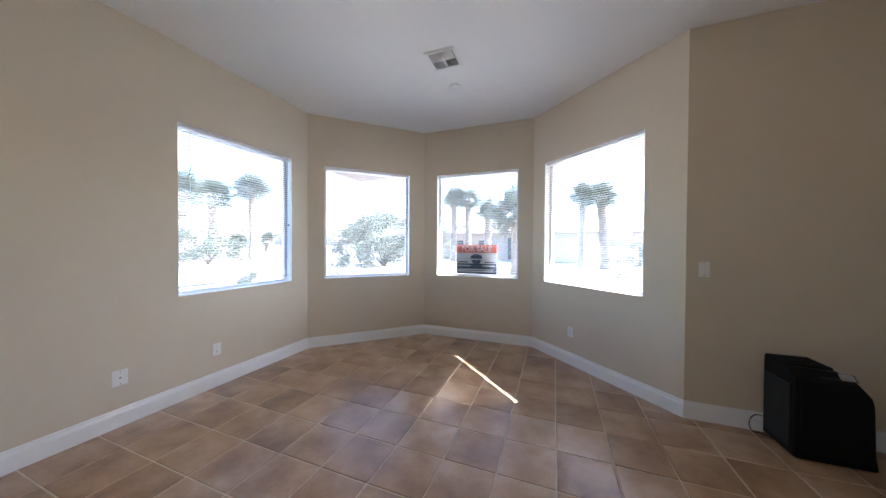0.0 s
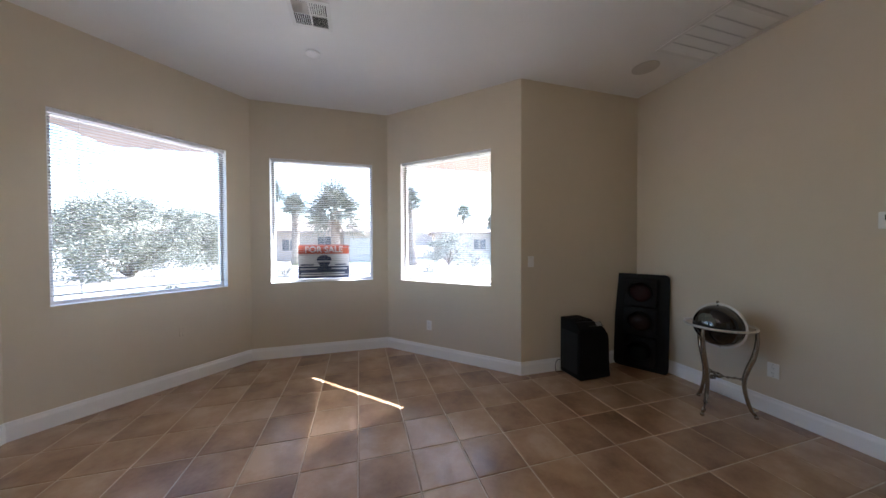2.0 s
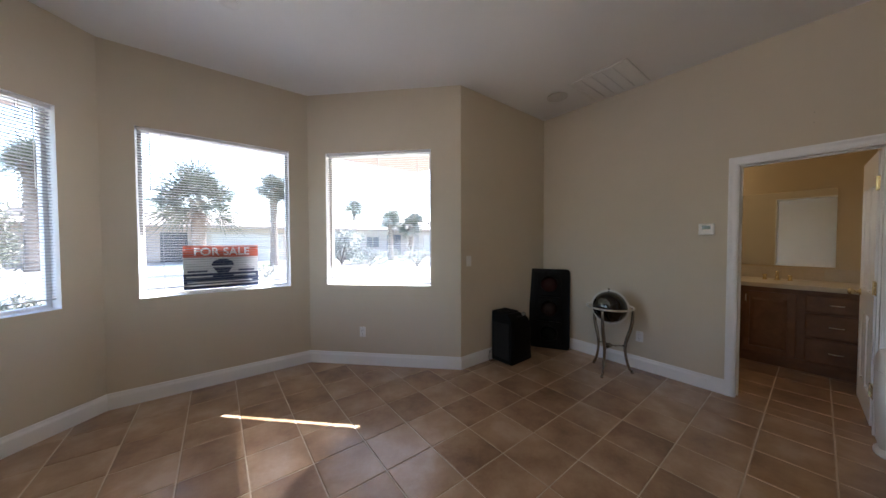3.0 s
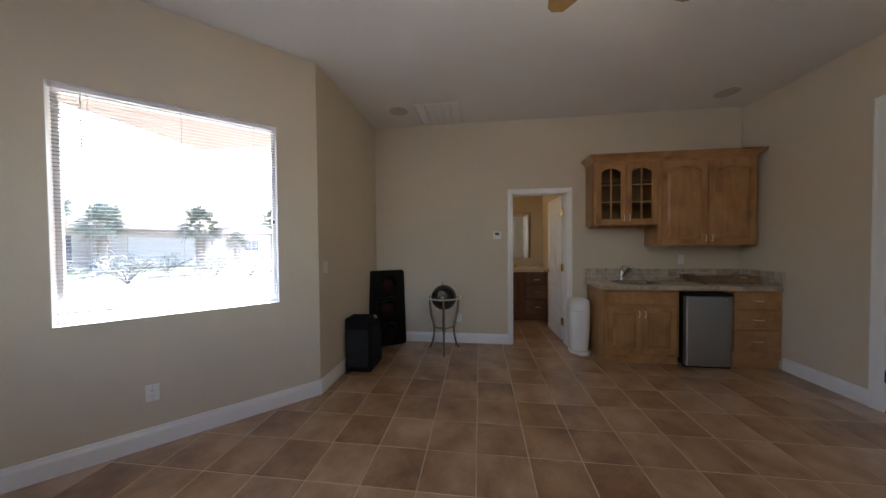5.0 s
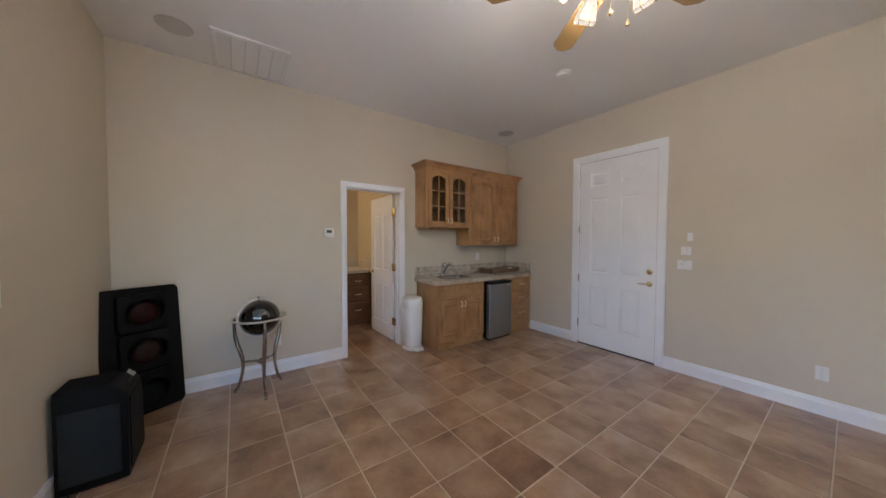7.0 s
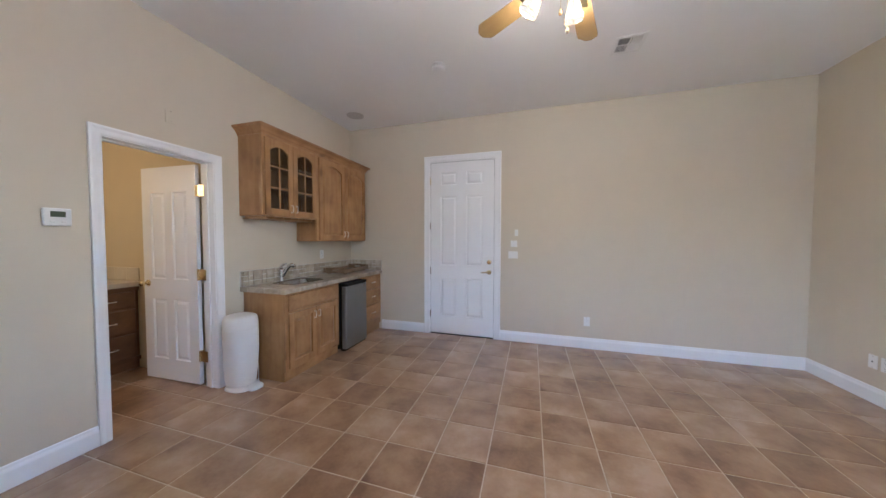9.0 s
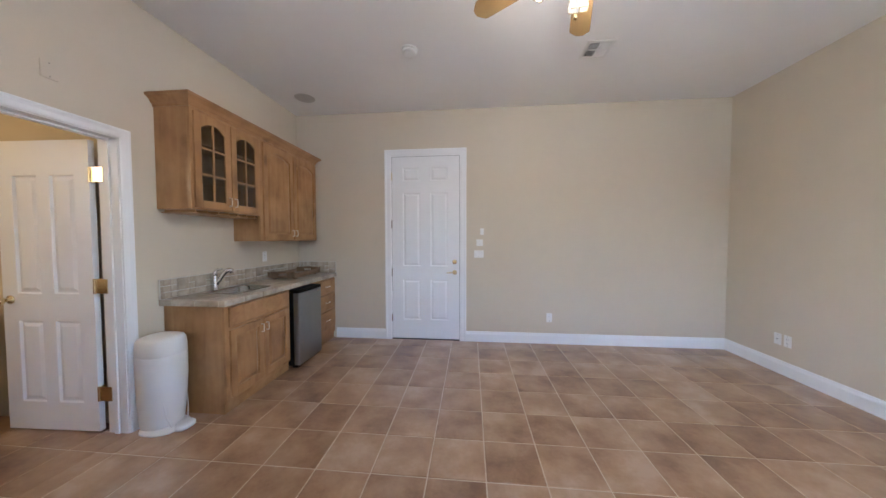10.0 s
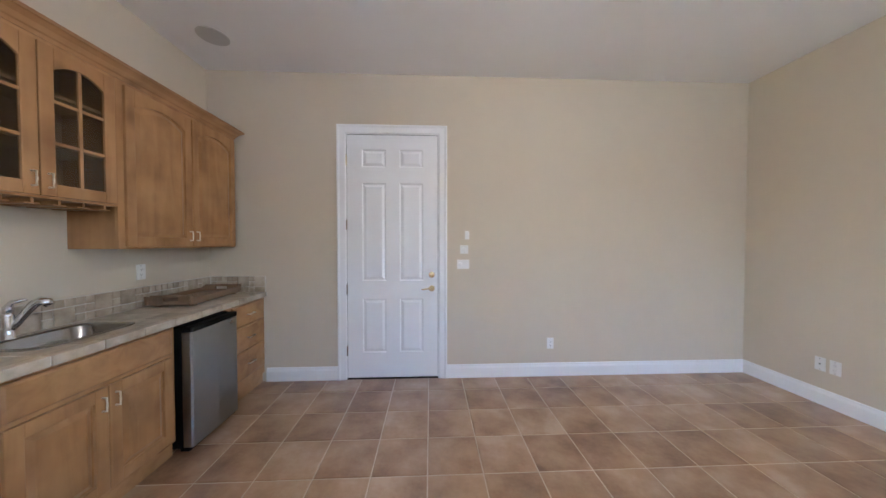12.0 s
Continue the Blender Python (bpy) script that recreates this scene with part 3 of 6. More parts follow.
def drawer_front(parent, w, h, x, z, handle=True):
    d = new("drawer" if handle else "false_drawer_front")
    d.parent = parent
    d.matrix_basis = pose(x, 0, z)
    bm = bmesh.new()
    box(bm, 0, w, 0.001, 0.014, 0, h)
    rings = []
    for g, y in ((0.0, 0.014), (0.010, 0.020)):
        rings.append([bm.verts.new((a, y, b)) for a, b in ((g, g), (w - g, g), (w - g, h - g), (g, h - g))])
    for i in range(4):
        bm.faces.new((rings[0][i], rings[0][(i + 1) % 4], rings[1][(i + 1) % 4], rings[1][i]))
    bm.faces.new(rings[1])
    part("drawer_front", bm, M_WOOD_H, d)
    if handle:
        bm = bmesh.new()
        zz = h / 2
        tube(bm, [(w / 2 - 0.042, 0.02, zz), (w / 2 - 0.042, 0.042, zz), (w / 2, 0.045, zz), (w / 2 + 0.042, 0.042, zz), (w / 2 + 0.042, 0.02, zz)], 0.0045, 8)
        part("handle", bm, M_PULL, d, smooth=True)
    return d


# cabinets look west: their own x runs north to south reversed, so x = 0 is the north end
def facing_west(x, y, z=0.0):
    return pose(x, y, z, 0, 0, 90)


FX = 4.965
# the sink cabinet, y from 1.915 down to 1.115
sink_cab = thing("sink_cabinet", "brown alder sink cabinet with two raised-panel doors, under the tiled counter", "cabinet", facing_west(FX, 1.115))
SW, SD, SH = 0.80, EX - FX, 0.855
for a, b in ((0, 0.018), (SW - 0.018, SW)):
    part("side_panel", boxes((a, b, -SD + 0.001, -0.0205, 0.0, SH)), M_WOOD, sink_cab, bevel=0.001)
part("bottom", boxes((0.0185, SW - 0.0185, -SD + 0.02, -0.036, 0.10, 0.118)), M_WOOD, sink_cab)
part("back_panel", boxes((0.0185, SW - 0.0185, -SD + 0.002, -SD + 0.012, 0.0, SH)), M_WOOD, sink_cab)
part("face_frame", boxes((0, 0.045, -0.02, 0, 0.095, SH), (SW - 0.045, SW, -0.02, 0, 0.095, SH), (0.045, SW - 0.045, -0.02, 0, SH - 0.03, SH), (0.045, SW - 0.045, -0.02, 0, 0.655, 0.685), (0.045, SW - 0.045, -0.02, 0, 0.095, 0.135), (SW / 2 - 0.02, SW / 2 + 0.02, -0.02, 0, 0.135, 0.655)), M_WOOD, sink_cab)
part("toe_kick", boxes((0.018, SW, -0.035, -0.02, 0.0, 0.095)), M_WOOD_H, sink_cab)
drawer_front(sink_cab, 0.735, 0.155, 0.0325, 0.678, False)
cab_door(sink_cab, 0.364, 0.535, 0.0325, 0.120, knob_side=1, knob_z=0.455)
cab_door(sink_cab, 0.364, 0.535, 0.4035, 0.120, knob_side=-1, knob_z=0.455)

# the drawer cabinet between the fridge and the south wall
drawer_cab = thing("drawer_cabinet", "narrow brown alder cabinet with three drawers beside the small fridge", "cabinet", facing_west(FX, SY + 0.002))
DWD = 0.525
for a, b in ((0, 0.018), (DWD - 0.018, DWD)):
    part("side_panel", boxes((a, b, -SD + 0.001, -0.0205, 0.0, SH)), M_WOOD, drawer_cab, bevel=0.001)
part("back_panel", boxes((0.0185, DWD - 0.0185, -SD + 0.002, -SD + 0.012, 0.0, SH)), M_WOOD, drawer_cab)
part("face_frame", boxes((0, 0.04, -0.02, 0, 0.095, SH), (DWD - 0.06, DWD, -0.02, 0, 0.095, SH), (0.04, DWD - 0.06, -0.02, 0, SH - 0.02, SH), (0.04, DWD - 0.06, -0.02, 0, 0.095, 0.21), (0.04, DWD - 0.06, -0.02, 0, 0.42, 0.45), (0.04, DWD - 0.06, -0.02, 0, 0.63, 0.66)), M_WOOD, drawer_cab)
part("toe_kick", boxes((0.0, DWD, -0.035, -0.02, 0.0, 0.095)), M_WOOD_H, drawer_cab)
for z, h in ((0.655, 0.180), (0.435, 0.205), (0.185, 0.235)):
    drawer_front(drawer_cab, 0.455, h, 0.022, z)
part("rail", boxes((DWD, 1.115 - SY - 0.002, -0.02, 0.0, 0.84, SH)), M_WOOD_H, drawer_cab)

# the small fridge
fridge = thing("mini_fridge", "small stainless steel fridge with a black top edge, under the counter", "fridge", facing_west(4.925, 0.642))
FW = 0.455
part("body", boxes((0.004, FW - 0.004, -0.50, -0.009, 0.022, 0.832)), M_BLACK, fridge, bevel=0.006)
bm = bmesh.new()
prof = [(0.0, -0.007), (0.0, 0.048), (0.010, 0.056), (FW / 2, 0.062), (FW - 0.010, 0.056), (FW, 0.048), (FW, -0.007)]
prism(bm, prof, 0.035, 0.795)
part("door", bm, M_STEEL, fridge, bevel=0.003)
bm = bmesh.new()
prism(bm, [(0.0, 0.0), (0.0, 0.050), (0.010, 0.060), (FW / 2, 0.067), (FW - 0.010, 0.060), (FW, 0.050), (FW, 0.0)], 0.797, 0.832)
part("handle_strip", bm, M_BLACK, fridge, "glossy black top handle strip", bevel=0.006)
bm = bmesh.new()
lathe(bm, [(0.016, 0), (0.014, 0.003)], 20, pose(0.075, 0.0595, 0.765, -90, 0, 0) @ Matrix.Diagonal((1.3, 0.7, 1, 1)))
part("badge", bm, M_CHROME, fridge)
for x in (0.03, FW - 0.03):
    for y in (-0.46, -0.03):
        bm = bmesh.new()
        lathe(bm, [(0.016, 0.0), (0.016, 0.024)], 12, Matrix.Translation((x, y, 0)))
        part("foot", bm, M_BLACK, fridge)
part("kick_vent", boxes((0.004, FW - 0.004, -0.01, 0.03, 0.008, 0.033)), M_BLACK, fridge, bevel=0.002)

# the counter: bed, stone tiles, edge tiles and splashback, with an oval sink
M_STONE = tile_material("tumbled_stone", [(0.35, (0.25, 0.20, 0.145)), (0.5, (0.37, 0.305, 0.225)), (0.7, (0.50, 0.425, 0.325)), (0.88, (0.60, 0.53, 0.42))], 0.42, 9)
M_STONE_GROUT = mat("pale_grout", (0.66, 0.62, 0.55), 0.9, noise_scale=20, vary=0.1)
KY0, KY1, KX0, KZ = SY + 0.001, 1.955, 4.925, 0.900
SKX, SKY = 5.225, 1.455
HX0, HX1, HY0, HY1 = SKX - 0.145, SKX + 0.145, SKY - 0.215, SKY + 0.215
counter = thing("counter", "wet-bar counter of beige tumbled stone tiles with pale grout", "counter")
part("bed", boxes((KX0 + 0.006, EX - 0.001, KY0, HY0, KZ - 0.042, KZ - 0.002), (KX0 + 0.006, EX - 0.001, HY1, KY1 - 0.006, KZ - 0.042, KZ - 0.002), (KX0 + 0.006, HX0, HY0, HY1, KZ - 0.042, KZ - 0.002), (HX1, EX - 0.001, HY0, HY1, KZ - 0.042, KZ - 0.002)), M_STONE_GROUT, counter)


def piece(name, x0, x1, y0, y1, z0, z1, material, parent, cham=0.0015, jit=0.0):
    bm = bmesh.new()
    v = box(bm, x0, x1, y0, y1, z0, z1)
    bmesh.ops.bevel(bm, geom=bm.edges[:], offset=cham, segments=1, affect="EDGES")
    return part(name, bm, material, parent)


g = 0.0025
cols = [(KX0 + 0.052, KX0 + 0.205), (KX0 + 0.205, KX0 + 0.358), (KX0 + 0.358, EX - 0.014)]
y = KY1 - 0.052
rows = [(KY1 - 0.0, y)]
rows = []
while y > KY0:
    rows.append((max(y - 0.153, KY0), y))
    y -= 0.153
for xa, xb in cols:
    for ya, yb in rows:
        cells = [(xa, xb, ya, yb)]
        if xa < HX1 and xb > HX0 and ya < HY1 and yb > HY0:
            cells = [(xa, min(xb, HX0), ya, yb), (max(xa, HX1), xb, ya, yb), (max(xa, HX0), min(xb, HX1), ya, min(yb, HY0)), (max(xa, HX0), min(xb, HX1), max(ya, HY1), yb)]
        for a, b, c, d in cells:
            if b - a > 0.01 and d - c > 0.01:
                piece("stone_tile", a + g, b - g, c + g, d - g, KZ - 0.012, KZ, M_STONE, counter)
y = KY1
while y > KY0 + 0.02:
    ya = max(y - 0.205, KY0)
    piece("edge_tile", KX0, KX0 + 0.052 - g, ya + g, y - (g if y < KY1 else 0), KZ - 0.046, KZ + 0.001, M_STONE, counter, 0.003)
    y -= 0.205
for xa, xb in ((KX0 + 0.052, KX0 + 0.25), (KX0 + 0.25, KX0 + 0.45), (KX0 + 0.45, EX - 0.001)):
    piece("edge_tile", xa + g, xb - g, KY1 - 0.052 + g, KY1, KZ - 0.046, KZ + 0.001, M_STONE, counter, 0.003)
# splashback: a mix of small squares and larger stones in two courses
part("splash_bed", boxes((EX - 0.013, EX - 0.001, KY0, KY1 - 0.004, KZ - 0.002, KZ + 0.155), (KX0 + 0.015, EX - 0.013, KY0, KY0 + 0.012, KZ - 0.002, KZ + 0.155)), M_STONE_GROUT, counter)


def splash(pos, end, place):
    k = 0
    while pos < end - 0.01:
        two = k % 5 in (1, 3, 4)
        wdt = min(0.052 if two else 0.103, end - pos)
        if two:
            place(pos, pos + wdt, 0.001, 0.051)
            place(pos, pos + wdt, 0.052, 0.102)
            place(pos, pos + wdt, 0.103, 0.154)
        elif k % 2:
            place(pos, pos + wdt, 0.001, 0.102)
            place(pos, pos + wdt / 2, 0.103, 0.154)
            place(pos + wdt / 2, pos + wdt, 0.103, 0.154)
        else:
            place(pos, pos + wdt, 0.001, 0.051)
            place(pos, pos + wdt, 0.052, 0.154)
        pos += wdt
        k += 1


splash(KY0 + 0.02, KY1 - 0.006, lambda a, b, z0, z1: piece("splash_tile", EX - 0.022, EX - 0.010, a + 0.003, b - 0.003, KZ + z0 + 0.001, KZ + z1 - 0.004, M_STONE, counter, 0.002))
splash(KX0 + 0.016, EX - 0.024, lambda a, b, z0, z1: piece("splash_tile", a + 0.002, b - 0.002, KY0 + 0.009, KY0 + 0.020, KZ + z0, KZ + z1 - 0.002, M_STONE, counter, 0.002))


def superell(a, b, e, n=48):
    out = []
    for i in range(n):
        t = 2 * math.pi * i / n
        c, s = math.cos(t), math.sin(t)
        out.append((math.copysign(abs(c) ** (2 / e), c) * a, math.copysign(abs(s) ** (2 / e), s) * b))
    return out


sink = thing("sink", "small rounded stainless steel sink set into the tiled counter", "sink", pose(SKX, SKY, KZ))
bm = bmesh.new()
rings = [[bm.verts.new((x, y, z)) for x, y in superell(a, b, e)] for a, b, e, z in ((0.172, 0.245, 5, 0.0005), (0.172, 0.245, 5, 0.003), (0.166, 0.239, 4.5, 0.006), (0.146, 0.214, 4, 0.005), (0.141, 0.208, 4, -0.002), (0.134, 0.200, 4, -0.09), (0.120, 0.186, 3.6, -0.125), (0.07, 0.12, 3, -0.135), (0.022, 0.022, 2, -0.137))]
for a, b in zip(rings, rings[1:]):
    for i in range(len(a)):
        j = (i + 1) % len(a)
        bm.faces.new((a[i], a[j], b[j], b[i]))
bm.faces.new(rings[-1])
part("basin", bm, mat("sink_steel", (0.38, 0.375, 0.36), 0.2, 1.0), sink, smooth=True)
bm = bmesh.new()
lathe(bm, [(0.036, 0), (0.034, 0.003), (0.020, 0.002)], 20, Matrix.Translation((0, 0, -0.137)))
part("drain", bm, M_CHROME, sink)

faucet = thing("faucet", "chrome single-lever bar faucet with a pull-out spout, behind the sink", "faucet", pose(SKX + 0.185, SKY + 0.065, KZ))
bm = bmesh.new()
lathe(bm, [(0.030, 0), (0.030, 0.006), (0.022, 0.012), (0.020, 0.05), (0.021, 0.12), (0.019, 0.135)], 20)
part("column", bm, M_CHROME, faucet, smooth=True)
bm = bmesh.new()
tube(bm, [(0, 0, 0.045), (-0.020, -0.018, 0.085), (-0.042, -0.036, 0.135), (-0.060, -0.050, 0.168), (-0.078, -0.062, 0.180), (-0.096, -0.072, 0.172), (-0.104, -0.077, 0.156)], [0.018, 0.018, 0.019, 0.022, 0.024, 0.024, 0.020], 14)
part("spout", bm, M_CHROME, faucet, smooth=True)
bm = bmesh.new()
tube(bm, [(0, 0, 0.13), (0.002, 0.0, 0.160), (-0.01, -0.006, 0.185), (-0.05, -0.03, 0.196)], [0.018, 0.018, 0.012, 0.006], 12)
part("lever", bm, M_CHROME, faucet, smooth=True)

# serving tray
M_TRAY = wood("weathered_tray_wood", (0.14, 0.085, 0.045), (0.23, 0.145, 0.08), (0.31, 0.205, 0.12), 0.55, 1, False)
tray = thing("serving_tray", "brown wooden serving tray with cut-out grips, lying on the counter", "tray", pose(5.275, 0.495, KZ + 0.001, 0, 0, 4))
TA, TB = 0.150, 0.295
part("tray_bottom", boxes((-TA, TA, -TB, TB, 0.022, 0.032)), M_TRAY, tray, bevel=0.002)
for s in (-1, 1):
    bm = bmesh.new()
    prism(bm, [(-TB - 0.03, 0.024), (-TB + 0.02, 0.014), (TB - 0.02, 0.014), (TB + 0.03, 0.024), (TB + 0.035, 0.088), (TB - 0.03, 0.066), (-TB + 0.03, 0.066), (-TB - 0.035, 0.088)], s * TA - 0.007, s * TA + 0.007, "x")
    part("tray_side", bm, M_TRAY, tray, bevel=0.002)
    part("tray_end", boxes((-TA + 0.007, -0.05, s * TB - 0.008, s * TB + 0.008, 0.014, 0.088), (0.05, TA - 0.007, s * TB - 0.008, s * TB + 0.008, 0.014, 0.088), (-0.05, 0.05, s * TB - 0.008, s * TB + 0.008, 0.014, 0.044), (-0.05, 0.05, s * TB - 0.008, s * TB + 0.008, 0.070, 0.092)), M_TRAY, tray, bevel=0.002)
    for q in (-1, 1):
        part("foot", boxes((s * 0.12 - 0.018, s * 0.12 + 0.018, q * 0.25 - 0.02, q * 0.25 + 0.02, 0.0, 0.0215)), M_TRAY, tray, bevel=0.002)

# wall cabinets
UX = 5.185
UD = EX - UX
glass_cab = thing("glass_wall_cabinet", "alder wall cabinet with two arched glass doors and stemware rack", "cabinet", facing_west(UX, 1.218, 1.60))
GW, GH = 0.722, 0.795
for a, b in ((0, 0.018), (GW - 0.018, GW)):
    part("side_panel", boxes((a, b, -UD + 0.001, -0.0195, 0, GH)), M_WOOD, glass_cab, bevel=0.001)
for nm, a in (("bottom", 0), ("top", GH - 0.018)):
    part(nm, boxes((0.0185, GW - 0.0185, -UD + 0.001, -0.0195, a, a + 0.018)), M_WOOD, glass_cab)
part("back_panel", boxes((0.0185, GW - 0.0185, -UD + 0.002, -UD + 0.010, 0.0185, GH - 0.0185)), M_WOOD_IN, glass_cab)
for z in (0.27, 0.525):
    part("shelf", boxes((0.019, GW - 0.019, -UD + 0.011, -0.03, z, z + 0.018)), M_WOOD_IN, glass_cab)
part("face_frame", boxes((0, 0.038, -0.019, 0, 0, GH), (GW - 0.038, GW, -0.019, 0, 0, GH), (0.038, GW - 0.038, -0.019, 0, GH - 0.06, GH), (0.038, GW - 0.038, -0.019, 0, 0, 0.03), (GW / 2 - 0.015, GW / 2 + 0.015, -0.019, 0, 0.03, GH - 0.06)), M_WOOD, glass_cab)
cab_door(glass_cab, 0.338, 0.735, 0.020, 0.012, arch=0.05, glazed=True, knob_side=1, knob_z=0.075)
cab_door(glass_cab, 0.338, 0.735, 0.364, 0.012, arch=0.05, glazed=True, knob_side=-1, knob_z=0.075)
for i in range(7):
    x = 0.05 + i * (GW - 0.10) / 6
    part("stemware_rail", boxes((x - 0.006, x + 0.006, -UD + 0.012, -0.02, -0.022, -0.0005), (x - 0.028, x + 0.028, -UD + 0.012, -0.02, -0.029, -0.022)), M_WOOD_H, glass_cab, bevel=0.002)

wall_cab = thing("wall_cabinet", "taller alder wall cabinet with two arched raised-panel doors", "cabinet", facing_west(UX, 0.165, 1.345))
CW, CH = 1.052, 1.05
part("body", boxes((0, CW, -UD + 0.001, -0.019, 0, CH)), M_WOOD, wall_cab, bevel=0.001)
part("face_frame", boxes((0, 0.038, -0.019, 0, 0, CH), (CW - 0.05, CW, -0.019, 0, 0, CH), (0.038, CW - 0.05, -0.019, 0, CH - 0.06, CH), (0.038, CW - 0.05, -0.019, 0, 0, 0.035), (CW / 2 - 0.02, CW / 2 + 0.02, -0.019, 0, 0.035, CH - 0.06)), M_WOOD, wall_cab)
cab_door(wall_cab, 0.492, 0.985, 0.022, 0.015, arch=0.055, knob_side=1, knob_z=0.075)
cab_door(wall_cab, 0.492, 0.985, 0.524, 0.015, arch=0.055, knob_side=-1, knob_z=0.075)

crown = thing("crown_moulding", "flared alder crown moulding along the top of the wall cabinets", "moulding")
prof = [(0.0, 0.0), (0.006, 0.0), (0.010, 0.018), (0.018, 0.024), (0.030, 0.046), (0.052, 0.064), (0.060, 0.067), (0.062, 0.084), (0.0, 0.084)]
path = [((EX - 0.001, 1.940), (0, 1)), ((UX, 1.940), (-1, 1)), ((UX, 0.165), (-1, -1)), ((EX - 0.001, 0.165), (0, -1))]
bm = bmesh.new()
rings = [[bm.verts.new((p[0] + n[0] * d, p[1] + n[1] * d, 2.370 + z)) for d, z in prof] for p, n in path]
for a, b in zip(rings, rings[1:]):
    for i in range(len(prof)):
        j = (i + 1) % len(prof)
        bm.faces.new((a[i], a[j], b[j], b[i]))
bm.faces.new(rings[0])
bm.faces.new(rings[-1][::-1])
part("moulding", bm, M_WOOD_H, crown)

# waste bin
bin_ = thing("waste_bin", "white plastic pedal bin with a domed lid, beside the cabinet", "bin", pose(5.315, 2.080, 0, 0, 0, 90))
def loft(bm, rows, e=2.6, n=32):
    rings = [[bm.verts.new((x + cx, y + cy, z)) for x, y in superell(a, b, e, n)] for a, b, z, cx, cy in rows]
    bm.faces.new(rings[0][::-1])
    for a, b in zip(rings, rings[1:]):
        for i in range(n):
            j = (i + 1) % n
            bm.faces.new((a[i], a[j], b[j], b[i]))
    bm.faces.new(rings[-1])
bm = bmesh.new()
loft(bm, [(0.104, 0.112, 0.02, 0, -0.01), (0.110, 0.120, 0.06, 0, -0.01), (0.120, 0.130, 0.20, 0, -0.005), (0.127, 0.137, 0.38, 0, 0), (0.1275, 0.1375, 0.50, 0, 0), (0.127, 0.137, 0.5440, 0, 0), (0.1265, 0.1365, 0.5448, 0, 0), (0.12, 0.13, 0.5450, 0, 0)])
part("body", bm, M_PLASTIC, bin_, smooth=True)
bm = bmesh.new()
loft(bm, [(0.12, 0.13, 0.5452, 0, 0), (0.1263, 0.1363, 0.5454, 0, 0), (0.1268, 0.1368, 0.5465, 0, 0), (0.126, 0.136, 0.60, 0, 0), (0.121, 0.131, 0.645, 0, 0), (0.112, 0.122, 0.663, 0, 0), (0.092, 0.102, 0.673, 0, 0), (0.05, 0.06, 0.678, 0, 0), (0.005, 0.006, 0.679, 0, 0)])
part("lid", bm, M_PLASTIC, bin_, smooth=True)
bm = bmesh.new()
loft(bm, [(0.125, 0.135, 0.0, 0, 0.01), (0.122, 0.132, 0.012, 0, 0.01), (0.106, 0.118, 0.026, 0, 0), (0.100, 0.112, 0.04, 0, -0.01)])
part("base", bm, M_PLASTIC, bin_, smooth=True)
bm = bmesh.new()
loft(bm, [(0.062, 0.042, 0.006, 0, 0.170), (0.064, 0.044, 0.024, 0, 0.170), (0.058, 0.038, 0.036, 0, 0.165), (0.03, 0.020, 0.040, 0, 0.160)])
box(bm, -0.03, 0.03, 0.10, 0.15, 0.010, 0.030)
part("pedal", bm, M_PLASTIC, bin_, smooth=True)
bm = bmesh.new()
for s in (-1, 1):
    tube(bm, [(s * 0.070, 0.095, 0.30), (s * 0.085, 0.098, 0.22), (s * 0.08, 0.110, 0.12), (s * 0.06, 0.128, 0.035)], 0.004, 6)
part("front_rib", bm, M_PLASTIC, bin_, smooth=True)

# things along the nook
# black air appliance: its side outline pushed across, ribbed at the back of its top
app = thing("air_cooler", "black plastic floor appliance with sloped top, standing near the wall", "appliance", pose(4.408, 4.512, 0, 0, 0, 1))
AW = 0.285
side = [(0.0, 0.02), (0.01, 0.008), (0.375, 0.008), (0.385, 0.02), (0.372, 0.10), (0.362, 0.40), (0.352, 0.445), (0.285, 0.535), (0.235, 0.570), (0.0, 0.578)]
bm = bmesh.new()
prism(bm, side, 0.0, AW, "y")
bmesh.ops.bisect_plane(bm, geom=bm.verts[:] + bm.edges[:] + bm.faces[:], plane_co=(0, 0.0, 0.515), plane_no=(0, -0.062, 0.055), clear_outer=True)
bmesh.ops.holes_fill(bm, edges=[e for e in bm.edges if e.is_boundary])
part("casing", bm, M_BLACK, app, bevel=0.008)
bm = bmesh.new()
prism(bm, [(x * 0.86 + 0.028, z * 0.80 + 0.04) for x, z in side[:7]] + [(0.30, 0.475), (0.03, 0.485)], -0.006, 0.0005, "y")
part("side_panel", bm, M_BLACK, app, bevel=0.004)
part("end_panel", boxes((-0.006, -0.0005, 0.03, AW - 0.02, 0.06, 0.47)), M_DARKGREY, app, bevel=0.003)
for i in range(11):
    part("vent_rib", boxes((0.006 + i * 0.021, 0.017 + i * 0.021, 0.075, AW - 0.002, 0.566, 0.587)), M_BLACK, app, bevel=0.003)
tilt = pose(0.225, 0.034, 0.548, math.degrees(math.atan2(0.062, 0.055)) * 0.93, 0, 0)
part("control_panel", boxes((-0.10, 0.075, -0.026, 0.026, -0.003, 0.003)), M_DARKGREY, app, m=tilt, bevel=0.002)
part("display", boxes((0.0, 0.066, -0.022, 0.022, 0.0032, 0.0052)), mat("grey_display", (0.30, 0.31, 0.31), 0.3), app, "glossy grey display", m=tilt)
part("air_grille", boxes(*[(0.364 + (0.012 if i < 2 else 0.0), 0.3745 + (0.012 if i < 2 else 0.0), 0.03, AW - 0.03, 0.05 + i * 0.035, 0.062 + i * 0.035) for i in range(10)]), M_BLACK, app)
